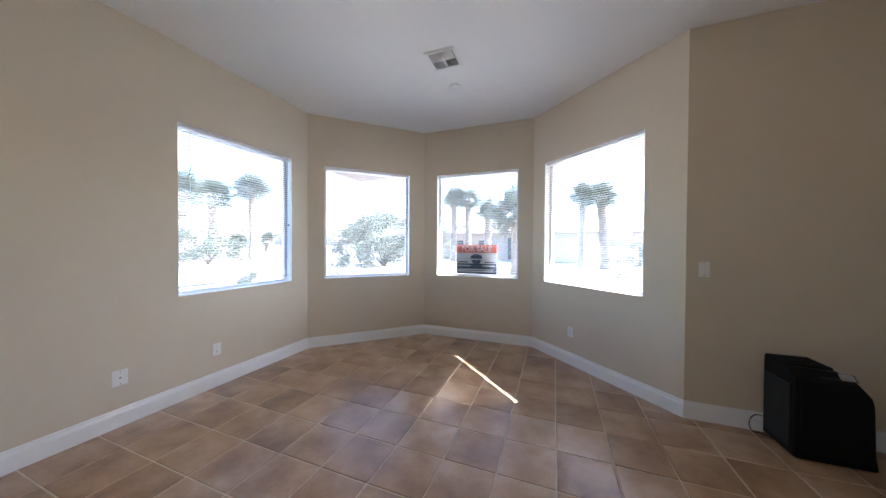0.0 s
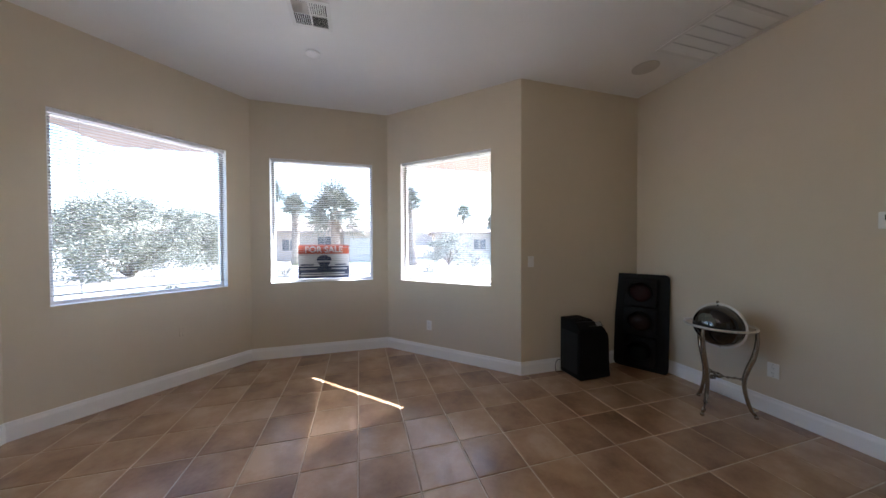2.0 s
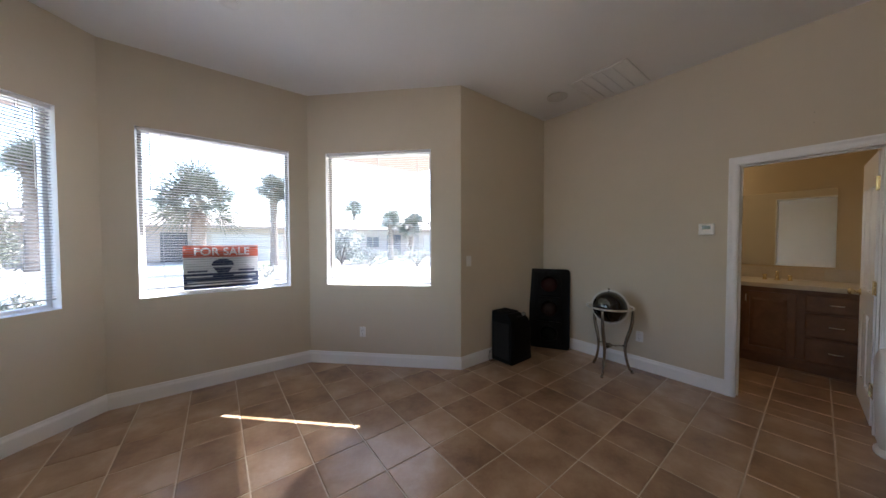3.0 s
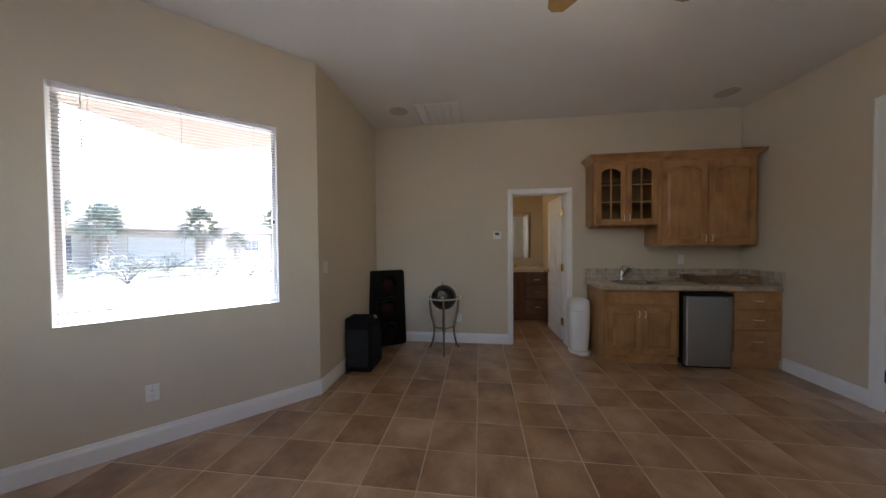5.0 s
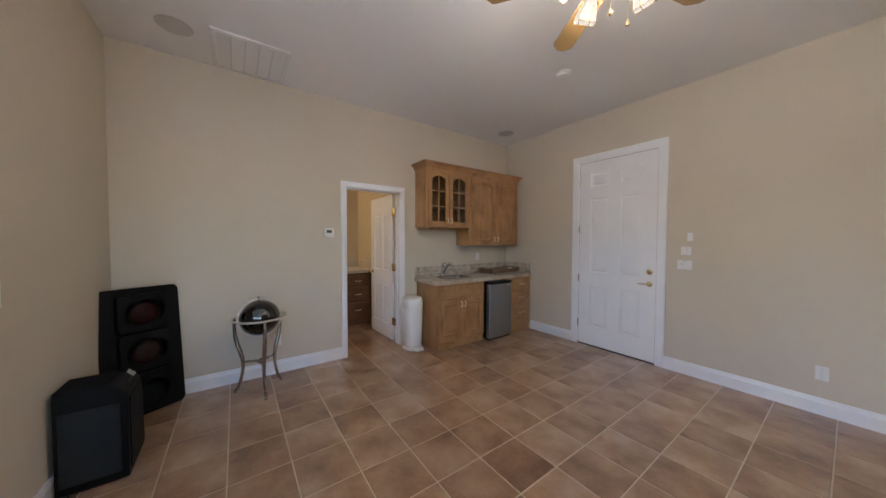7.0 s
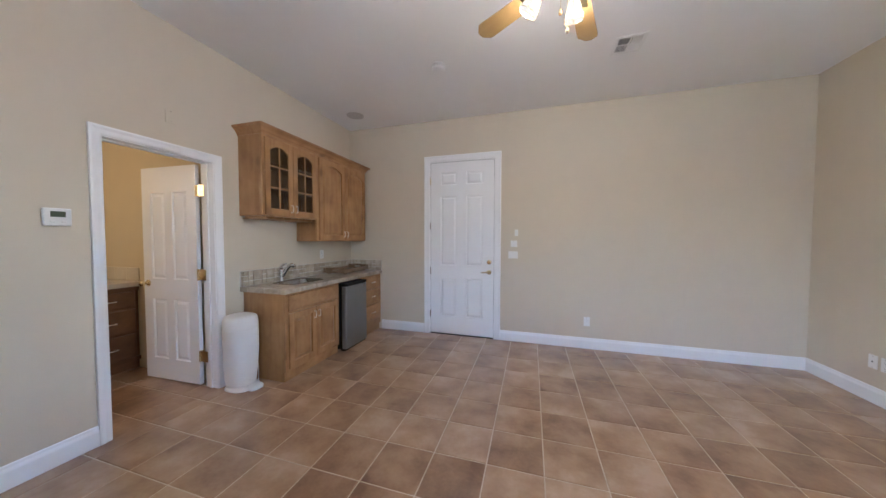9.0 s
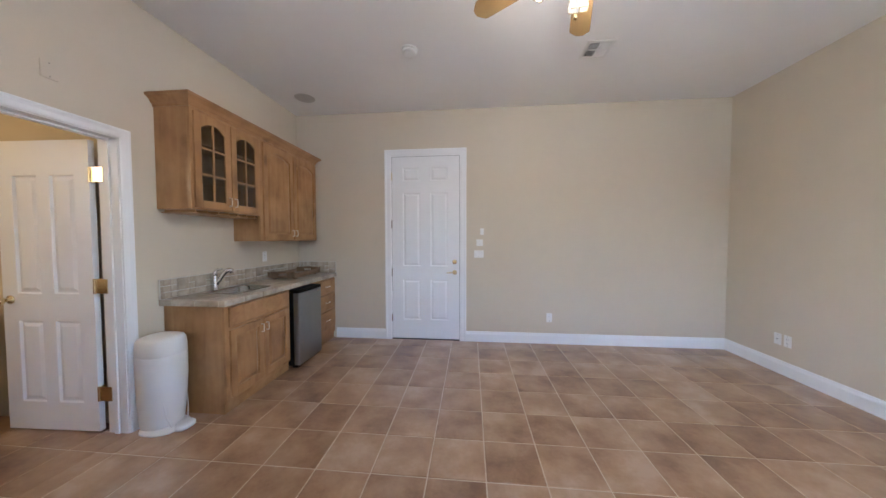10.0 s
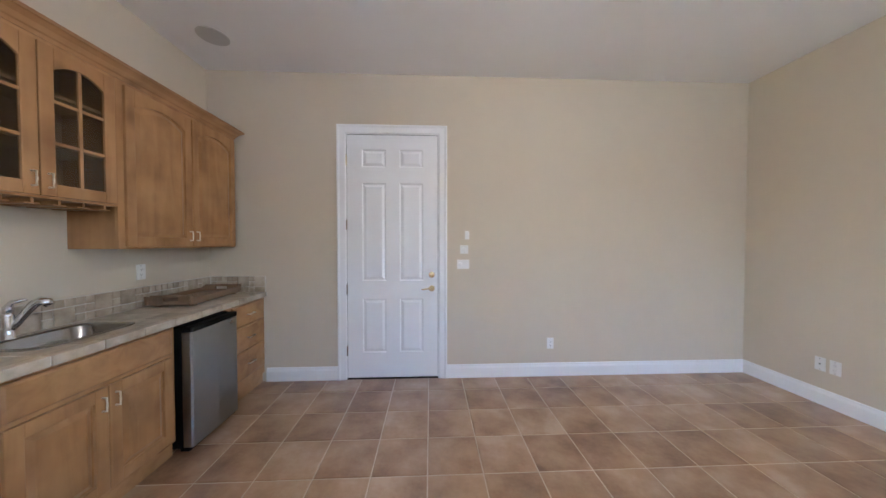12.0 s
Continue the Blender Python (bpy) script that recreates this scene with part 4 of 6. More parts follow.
for x in (0.05, 0.33):
    for y in (0.03, AW - 0.03):
        bm = bmesh.new()
        lathe(bm, [(0.015, 0), (0.015, 0.009)], 10, Matrix.Translation((x, y, 0)))
        part("foot", bm, M_BLACK, app)
bm = bmesh.new()
tube(bm, [(0.002, 0.235, 0.005)] + [(-0.045 + 0.052 * math.cos(radians(a)), 0.255 + 0.012 * math.cos(radians(a)), 0.072 + 0.066 * math.sin(radians(a))) for a in range(-75, -300, -15)] + [(0.0, 0.25, 0.132)], 0.0032, 8)
part("power_cord", bm, M_BLACK, app, smooth=True)

# traffic signal with its backplate, leaning in the corner
sig = thing("traffic_signal", "old black traffic signal on a wide backplate, leaning in the corner", "traffic signal", pose(5.242, 4.578, 0.0, 0, 0, -60) @ pose(0, 0, 0.004, -5.5, 0, 0))
PWD, PHT = 0.50, 1.03
def rounded_rect(x0, x1, z0, z1, r, n=6):
    out = []
    for cx, cz, a0 in ((x1 - r, z1 - r, 0), (x0 + r, z1 - r, 90), (x0 + r, z0 + r, 180), (x1 - r, z0 + r, 270)):
        for i in range(n + 1):
            a = radians(a0 + 90 * i / n)
            out.append((cx + r * math.cos(a), cz + r * math.sin(a)))
    return out
bm = bmesh.new()
prism(bm, rounded_rect(-PWD / 2, PWD / 2, 0, PHT, 0.045), 0.0, 0.006, "y")
part("backplate", bm, M_BLACK, sig)
for i, (nm, col) in enumerate((("green_lens", (0.002, 0.006, 0.005)), ("amber_lens", (0.020, 0.006, 0.002)), ("red_lens", (0.022, 0.003, 0.002)))):
    zc = 0.20 + i * 0.315
    bm = bmesh.new()
    prism(bm, rounded_rect(-0.15, 0.15, zc - 0.15, zc + 0.15, 0.03), -0.05, -0.0005, "y")
    part("signal_section", bm, M_BLACK, sig, bevel=0.006)
    lens = mat(nm, col, 0.55, spec=0.2, noise_scale=60, vary=0.2)
    bm = bmesh.new()
    lathe(bm, [(0.100, 0.0), (0.098, 0.006), (0.075, 0.018), (0.04, 0.026), (0.004, 0.029)], 28, pose(0, -0.050, zc, 90, 0, 0))
    part(nm, bm, lens, sig, smooth=True)
    bm = bmesh.new()
    n, r0, r1 = 26, 0.106, 0.110
    ring = []
    for k in range(n + 1):
        a = radians(-35 + 250 * k / n)
        depth = 0.05 + 0.075 * max(0.0, math.sin(a)) ** 0.7
        ring.append([bm.verts.new((r * math.cos(a), y, zc + r * math.sin(a))) for r, y in ((r0, -0.0502), (r1, -0.0502), (r1, -0.05 - depth), (r0, -0.05 - depth))])
    for a, b in zip(ring, ring[1:]):
        for q in range(4):
            w = (q + 1) % 4
            bm.faces.new((a[q], a[w], b[w], b[q]))
    bm.faces.new(ring[0])
    bm.faces.new(ring[-1][::-1])
    part("visor", bm, M_BLACK, sig)

# globe on its stand
GX, GY = 5.147, 3.802
stand = thing("globe_stand", "black gemstone globe in an antique nickel stand with three curved legs", "globe", pose(GX, GY, 0))
RING_Z, RING_R = 0.700, 0.218
bm = bmesh.new()
tube(bm, [(RING_R * math.cos(2 * math.pi * i / 40), RING_R * math.sin(2 * math.pi * i / 40), RING_Z) for i in range(40)], 0.0095, 10, closed=True)
part("horizon_ring", bm, M_SILVER, stand, smooth=True)
mer = pose(0, 0, RING_Z - 0.005, 0, 0, 94)
bm = bmesh.new()
ringv = []
for i in range(48):
    a = 2 * math.pi * i / 48
    ringv.append([bm.verts.new((r * math.cos(a), y, r * math.sin(a))) for r, y in ((0.171, -0.007), (0.182, -0.007), (0.182, 0.007), (0.171, 0.007))])
for i in range(48):
    a, b = ringv[i], ringv[(i + 1) % 48]
    for q in range(4):
        w = (q + 1) % 4
        bm.faces.new((a[q], a[w], b[w], b[q]))
part("meridian_ring", bm, M_SILVER, stand, m=mer)
gl = bpy.data.materials.new("gemstone_black")
gl.use_nodes = True
nt = gl.node_tree
b = nt.nodes["Principled BSDF"]
tc = nt.nodes.new("ShaderNodeTexCoord")
nz = nt.nodes.new("ShaderNodeTexNoise")
nz.inputs["Scale"].default_value, nz.inputs["Detail"].default_value = 9, 8
nt.links.new(tc.outputs["Object"], nz.inputs["Vector"])
nt.links.new(ramp(nt, nz.outputs["Fac"], [(0.60, (0.004, 0.004, 0.005)), (0.612, (0.12, 0.11, 0.09)), (0.66, (0.07, 0.08, 0.07)), (0.70, (0.15, 0.14, 0.11))]), b.inputs["Base Color"])
b.inputs["Roughness"].default_value, b.inputs["Coat Weight"].default_value = 0.08, 0.6
bm = bmesh.new()
bmesh.ops.create_uvsphere(bm, u_segments=40, v_segments=24, radius=0.164)
part("globe", bm, gl, stand, smooth=True, m=mer @ pose(0, 0, 0, 0, 3, 0))
bm = bmesh.new()
lathe(bm, [(0.006, 0.158), (0.006, 0.180), (0.010, 0.184), (0.008, 0.196), (0.003, 0.200)], 12, pose(0, 0, 0, 0, 3, 0))
lathe(bm, [(0.006, -0.182), (0.006, -0.158)], 12, pose(0, 0, 0, 0, 3, 0))
part("pole_pin", bm, M_NICKEL, stand, smooth=True, m=mer)
LEGS = [186, 66, 306]
for a in LEGS:
    c, s = math.cos(radians(a)), math.sin(radians(a))
    pr = [(0.205, 0.697), (0.206, 0.62), (0.200, 0.54), (0.185, 0.46), (0.160, 0.38), (0.143, 0.31), (0.140, 0.24), (0.150, 0.17), (0.166, 0.10), (0.185, 0.05), (0.203, 0.028)]
    bm = bmesh.new()
    tube(bm, [(r * 1.06 * c, r * 1.06 * s, z) for r, z in pr], [0.011, 0.013, 0.016, 0.018, 0.018, 0.016, 0.014, 0.013, 0.013, 0.014, 0.010], 10)
    part("leg", bm, M_NICKEL, stand, smooth=True)
    bm = bmesh.new()
    lathe(bm, [(0.004, 0.0), (0.012, 0.004), (0.015, 0.014), (0.012, 0.024), (0.006, 0.030)], 12, Matrix.Translation((0.218 * c, 0.218 * s, 0)))
    part("ball_foot", bm, M_NICKEL, stand, smooth=True)
    bm = bmesh.new()
    pts = [(r * c + w * -s, r * s + w * c, z) for r, w, z in ((0.158, 0, 0.30), (0.115, 0.012, 0.285), (0.09, -0.012, 0.292), (0.065, 0.012, 0.280), (0.04, -0.010, 0.288), (0.015, 0, 0.290))]
    tube(bm, pts, 0.0055, 8)
    pts = [(r * c + w * -s, r * s + w * c, z) for r, w, z in ((0.155, 0, 0.275), (0.110, -0.013, 0.292), (0.085, 0.013, 0.278), (0.06, -0.012, 0.294), (0.035, 0.010, 0.280), (0.012, 0, 0.285))]
    tube(bm, pts, 0.0045, 8)
    for r, w in ((0.10, 0.022), (0.055, -0.022)):
        loft_rows = [(0.012, 0.006, 0.284, r * c - w * s, r * s + w * c), (0.013, 0.007, 0.289, r * c - w * s, r * s + w * c), (0.008, 0.004, 0.292, r * c - w * s, r * s + w * c)]
        loft(bm, loft_rows, 2, 10)
    part("vine_stretcher", bm, M_NICKEL, stand, smooth=True)
bm = bmesh.new()
lathe(bm, [(0.004, 0.262), (0.022, 0.270), (0.030, 0.285), (0.024, 0.300), (0.010, 0.306), (0.003, 0.312)], 14)
part("hub_boss", bm, M_NICKEL, stand, smooth=True)


# plates on the walls
def plate(name, label, m, w=0.07, h=0.115, kind="outlet", cat="outlet", group=""):
    p = thing(name, label, cat, m, group)
    part("cover_plate", boxes((-w / 2, w / 2, 0.0, 0.006, -h / 2, h / 2)), M_WALL if kind == "blank" else M_PLASTIC, p, bevel=0.002)
    if kind == "outlet":
        for dz in (-0.020, 0.020):
            bm = bmesh.new()
            prism(bm, rounded_rect(-0.017, 0.017, dz - 0.014, dz + 0.014, 0.006, 3), 0.0062, 0.0085, "y")
            part("receptacle", bm, M_PLASTIC, p)
            part("slot", boxes((-0.008, -0.006, 0.0083, 0.0088, dz - 0.003, dz + 0.006), (0.006, 0.008, 0.0083, 0.0088, dz - 0.003, dz + 0.006), (-0.002, 0.002, 0.0083, 0.0088, dz - 0.010, dz - 0.006)), M_DARK, p)
    elif kind == "rocker":
        n = max(1, round(w / 0.07))
        for i in range(n):
            x = (i - (n - 1) / 2) * 0.046
            bm = bmesh.new()
            prism(bm, [(0.0062, -0.033), (0.0085, -0.033), (0.0115, 0.033), (0.0062, 0.033)], x - 0.016, x + 0.016, "x")
            part("rocker", bm, M_PLASTIC, p, bevel=0.001)
    elif kind == "jack":
        part("jack", boxes((-0.0045, 0.0045, 0.0062, 0.009, -0.0045, 0.0045)), M_DARK, p)
    elif kind == "dial":
        bm = bmesh.new()
        lathe(bm, [(0.019, 0.006), (0.018, 0.020), (0.015, 0.022)], 20, pose(w / 4 if w > 0.1 else 0, 0, 0, -90, 0, 0))
        part("dial_knob", bm, M_PLASTIC, p, smooth=False)
        if w > 0.1:
            part("rocker", boxes((-w / 4 - 0.016, -w / 4 + 0.016, 0.0062, 0.010, -0.033, 0.033)), M_PLASTIC, p, bevel=0.001)
    for dz in (-h / 2 + 0.012, h / 2 - 0.012):
        bm = bmesh.new()
        lathe(bm, [(0.003, 0.0058), (0.003, 0.0068)], 8, pose(0, 0, dz, -90, 0, 0))
        part("screw", bm, M_NICKEL, p)
    return p


def on_wall(p0, p1, x, y, z):
    d = Vector((p1[0] - p0[0], p1[1] - p0[1])).normalized()
    u = (Vector((x, y)) - Vector(p0)).dot(d)
    return along(p0, p1, u, 0.0, z)


GO = "wall outlets"
LB = "white plastic duplex outlet low on the beige wall"
plate("wall_outlet", LB, on_wall(PW[0], PW[1], 0, 3.81, 0.355), group=GO)
plate("jack_plate", "white wall plate with one small dark jack, above the skirting", on_wall(PW[0], PW[1], 0, 3.145, 0.362), 0.085, 0.115, "jack", "wall plate")
plate("wall_outlet", LB, on_wall(PS[0], PS[1], 2.065, 0, 0.34), group=GO)
plate("wall_outlet", LB, on_wall(C4, C3, 3.14, 5.60, 0.375), group=GO)
plate("wall_outlet", LB, on_wall(PE[0], PE[1], 0, 3.63, 0.355), group=GO)
plate("wall_outlet", LB, on_wall(PW[0], PW[1], 0, 0.81, 0.345), group=GO)
plate("jack_plate", "white wall plate with a small dark jack, next to an outlet", on_wall(PW[0], PW[1], 0, 0.715, 0.345), 0.07, 0.115, "jack", "wall plate")
plate("wall_outlet", "white outlet on the wall above the counter splashback", on_wall(PE[0], PE[1], 0, 0.78, 1.165), group=GO)
plate("light_switch", "white rocker light switch on the beige nook wall", on_wall(PN[0], PN[1], 4.055, 0, 1.18), 0.07, 0.115, "rocker", "switch")
plate("light_switch", "narrow white wall control above the switches by the exit door", on_wall(PS[0], PS[1], 2.935, 0, 1.46), 0.045, 0.085, "rocker", "switch")
plate("fan_control", "white square wall control with a round dial", on_wall(PS[0], PS[1], 2.965, 0, 1.315), 0.085, 0.085, "dial", "switch")
plate("switch_plate", "white double switch plate with one dial, beside the exit door", on_wall(PS[0], PS[1], 2.975, 0, 1.165), 0.125, 0.095, "dial", "switch")
plate("blank_plate", "small painted blank plate under the bay window", on_wall(C2, C1, 0.66, 5.60, 0.515), 0.05, 0.09, "blank", "wall plate")
plate("blank_plate", "small square painted plate high on the wall above the bathroom door", on_wall(PE[0], PE[1], 0, 2.49, 2.335), 0.075, 0.10, "blank", "wall plate")

th = thing("thermostat", "white wall thermostat with a dark green display", "thermostat", on_wall(PE[0], PE[1], 0, 3.095, 1.503))
part("case", boxes((-0.056, 0.056, 0, 0.028, -0.053, 0.053)), M_PLASTIC, th, bevel=0.006)
part("display", boxes((-0.030, 0.030, 0.0282, 0.0292, 0.000, 0.034)), mat("lcd", (0.10, 0.12, 0.08), 0.2), th, "dark green liquid crystal display")
for x in (-0.022, 0.022):
    part("button", boxes((x - 0.010, x + 0.010, 0.0282, 0.031, -0.034, -0.022)), M_PLASTIC, th, bevel=0.002)

# ceiling fixtures
# shade of the duct opening, put into the colour of a flat sheet
M_THROAT = mat("duct_shade", (0.09, 0.088, 0.085), 0.8)
CZ = CEIL
def register(x0, x1, y0, y1, turn=0, lean=42):
    r = thing("ceiling_vent", "white square four-way air register in the ceiling", "vent", pose((x0 + x1) / 2, (y0 + y1) / 2, CZ, 0, 0, turn), "ceiling air registers")
    a, b = (x1 - x0) / 2, (y1 - y0) / 2
    part("frame", boxes((-a, a, -b, -b + 0.028, -0.008, -0.0005), (-a, a, b - 0.028, b, -0.008, -0.0005), (-a, -a + 0.028, -b + 0.028, b - 0.028, -0.008, -0.0005), (a - 0.028, a, -b + 0.028, b - 0.028, -0.008, -0.0005), (-0.007, 0.007, -b + 0.028, b - 0.028, -0.008, -0.0005), (-a + 0.028, -0.007, -0.007, 0.007, -0.008, -0.0005), (0.007, a - 0.028, -0.007, 0.007, -0.008, -0.0005)), M_PLASTIC, r, bevel=0.002)
    part("throat", boxes((-a + 0.02, a - 0.02, -b + 0.02, b - 0.02, -0.0015, -0.0004)), M_THROAT, r)
    for sx in (-1, 1):
        for sy in (-1, 1):
            flip = sx * sy > 0
            for i in range(7):
                t = 0.016 + i * (a - 0.050) / 6.4
                if flip:
                    bx = boxes((min(sx * 0.008, sx * (a - 0.029)), max(sx * 0.008, sx * (a - 0.029)), -0.0055, 0.0055, -0.0007, 0.0007))
                    mm = pose(0, sy * t, -0.006, lean * sy, 0, 0)
                else:
                    bx = boxes((-0.0055, 0.0055, min(sy * 0.008, sy * (b - 0.029)), max(sy * 0.008, sy * (b - 0.029)), -0.0007, 0.0007))
                    mm = pose(sx * t, 0, -0.006, 0, -lean * sx, 0)
                part("louvre", bx, M_PLASTIC, r, m=mm)
    return r


register(1.86, 2.145, 4.36, 4.645)
register(1.837, 2.087, 1.06, 1.295, 90, -42)
# grey that carries the shade behind the louvres and around the frame
M_GRILLE = mat("grille_shadow", (0.66, 0.65, 0.63), 0.8)
ret = thing("return_grille", "large white return-air grille in the ceiling", "vent", pose(0, 0, CZ))
RX0, RX1, RY0, RY1 = 4.84, 5.43, 3.555, 4.115
part("frame", boxes((RX0, RX1, RY0, RY0 + 0.03, -0.010, -0.0005), (RX0, RX1, RY1 - 0.03, RY1, -0.010, -0.0005), (RX0, RX0 + 0.03, RY0 + 0.03, RY1 - 0.03, -0.010, -0.0005), (RX1 - 0.03, RX1, RY0 + 0.03, RY1 - 0.03, -0.010, -0.0005)), M_PLASTIC, ret, bevel=0.002)
part("filter", boxes((RX0 + 0.02, RX1 - 0.02, RY0 + 0.02, RY1 - 0.02, -0.0015, -0.0004)), M_GRILLE, ret)
for i in range(36):
    x = RX0 + 0.038 + i * (RX1 - RX0 - 0.075) / 35
    part("louvre", boxes((-0.0065, 0.0065, RY0 + 0.03, RY1 - 0.03, -0.0006, 0.0006)), M_PLASTIC, ret, m=pose(x, 0, -0.0065, 0, 20, 0))
# bars in the shade colour, for the dark lines between louvre bands
for y in [RY0 + 0.03 + (RY1 - RY0 - 0.06) * k / 5 for k in range(1, 5)]:
    part("cross_bar", boxes((RX0 + 0.03, RX1 - 0.03, y - 0.005, y + 0.005, -0.0145, -0.0125)), M_GRILLE, ret)
# grey edging paints the shadow line round the frame
for x0, x1, y0, y1 in ((RX0 - 0.005, RX1 + 0.005, RY0 - 0.005, RY0 - 0.0005), (RX0 - 0.005, RX1 + 0.005, RY1 + 0.0005, RY1 + 0.005), (RX0 - 0.005, RX0 - 0.0005, RY0, RY1), (RX1 + 0.0005, RX1 + 0.005, RY0, RY1)):
    part("gasket", boxes((x0, x1, y0, y1, -0.004, -0.0005)), M_GRILLE, ret)

M_MESH = mat("speaker_mesh", (0.58, 0.56, 0.53), 0.7, noise_scale=300, vary=0.3, bump=0.6, bump_scale=900)
for x, y in ((5.00, 4.335), (5.07, 0.575)):
    sp = thing("ceiling_speaker", "round grey-meshed loudspeaker set flush in the ceiling", "speaker", pose(x, y, CZ), "ceiling speakers")
    bm = bmesh.new()
    lathe(bm, [(0.100, -0.0045), (0.112, -0.0045), (0.114, -0.001), (0.114, -0.0004)], 36)
    part("trim_ring", bm, M_MESH, sp)
    bm = bmesh.new()
    lathe(bm, [(0.099, -0.0050), (0.05, -0.0065), (0.002, -0.007)], 36)
    part("mesh_grille", bm, M_MESH, sp)
def detector(name, label, x, y, r, h):
    d = thing(name, label, "smoke detector", pose(x, y, CZ))
    bm = bmesh.new()
    lathe(bm, [(r, -0.0005), (r, -0.010), (r * 0.96, -0.014)], 32)
    part("base", bm, M_PLASTIC, d)
    bm = bmesh.new()
    lathe(bm, [(r * 0.86, -0.014), (r * 0.84, -h * 0.75), (r * 0.70, -h * 0.95), (r * 0.25, -h), (0.002, -h)], 32)
    part("cover", bm, M_PLASTIC, d, smooth=True)
detector("smoke_detector", "round white smoke detector on the ceiling", 3.63, 1.335, 0.072, 0.045)
detector("heat_detector", "flat round white detector disc on the bay ceiling", 1.955, 4.98, 0.062, 0.02)

# ceiling fan with its light kit
M_BLADE = wood("oak_blade", (0.19, 0.115, 0.040), (0.27, 0.17, 0.062), (0.33, 0.22, 0.088), 0.4, 0, False)
fan = thing("ceiling_fan", "brass ceiling fan with five oak blades and lit glass lamp shades", "ceiling fan", pose(FAN.x, FAN.y, 0))
bm = bmesh.new()
lathe(bm, [(0.075, CZ - 0.0005), (0.072, CZ - 0.03), (0.045, CZ - 0.065), (0.016, CZ - 0.075), (0.013, CZ - 0.175), (0.05, CZ - 0.185)], 28)
part("canopy", bm, M_BRASS, fan, smooth=True)
bm = bmesh.new()
lathe(bm, [(0.05, 2.875), (0.10, 2.865), (0.130, 2.835), (0.135, 2.75), (0.115, 2.695), (0.085, 2.67), (0.07, 2.66)], 32)
part("motor_housing", bm, M_BRASS, fan, smooth=True)
bm = bmesh.new()
lathe(bm, [(0.06, 2.665), (0.072, 2.640), (0.078, 2.585), (0.070, 2.560), (0.045, 2.545), (0.014, 2.530), (0.003, 2.515)], 28)
part("light_fitter", bm, M_BRASS, fan, smooth=True)
for k in range(5):
    a = -33.5 + 72 * k
    bm = bmesh.new()
    rim = [(0.16, -0.044), (0.20, -0.048), (0.53, -0.058), (0.548, -0.055), (0.582, -0.020), (0.584, 0.0), (0.582, 0.020), (0.548, 0.055), (0.53, 0.058), (0.20, 0.048), (0.16, 0.044)]
    prism(bm, rim, -0.003, 0.003)
    part("blade", bm, M_BLADE, fan, m=pose(0, 0, 2.628, 0, 0, a) @ pose(0, 0, 0, 11, 0, 0))
    bm = bmesh.new()
    box(bm, 0.075, 0.20, -0.016, 0.016, -0.006, -0.001)
    box(bm, 0.070, 0.080, -0.016, 0.016, -0.006, 0.036)
    box(bm, 0.19, 0.27, -0.035, 0.035, -0.0075, -0.0035)
    part("blade_iron", bm, M_BRASS, fan, m=pose(0, 0, 2.628, 0, 0, a) @ pose(0, 0, 0, 11, 0, 0), bevel=0.002)
M_SHADE = glow("lit_glass_panel", (1.0, 0.86, 0.66), 0.045)
M_SHADE.node_tree.nodes["Principled BSDF"].inputs["Base Color"].default_value = (0.055, 0.045, 0.032, 1)
M_BULB = glow("lit_bulb", (1.0, 0.80, 0.55), 2)
M_BULB.node_tree.nodes["Principled BSDF"].inputs["Base Color"].default_value = (0.1, 0.09, 0.07, 1)
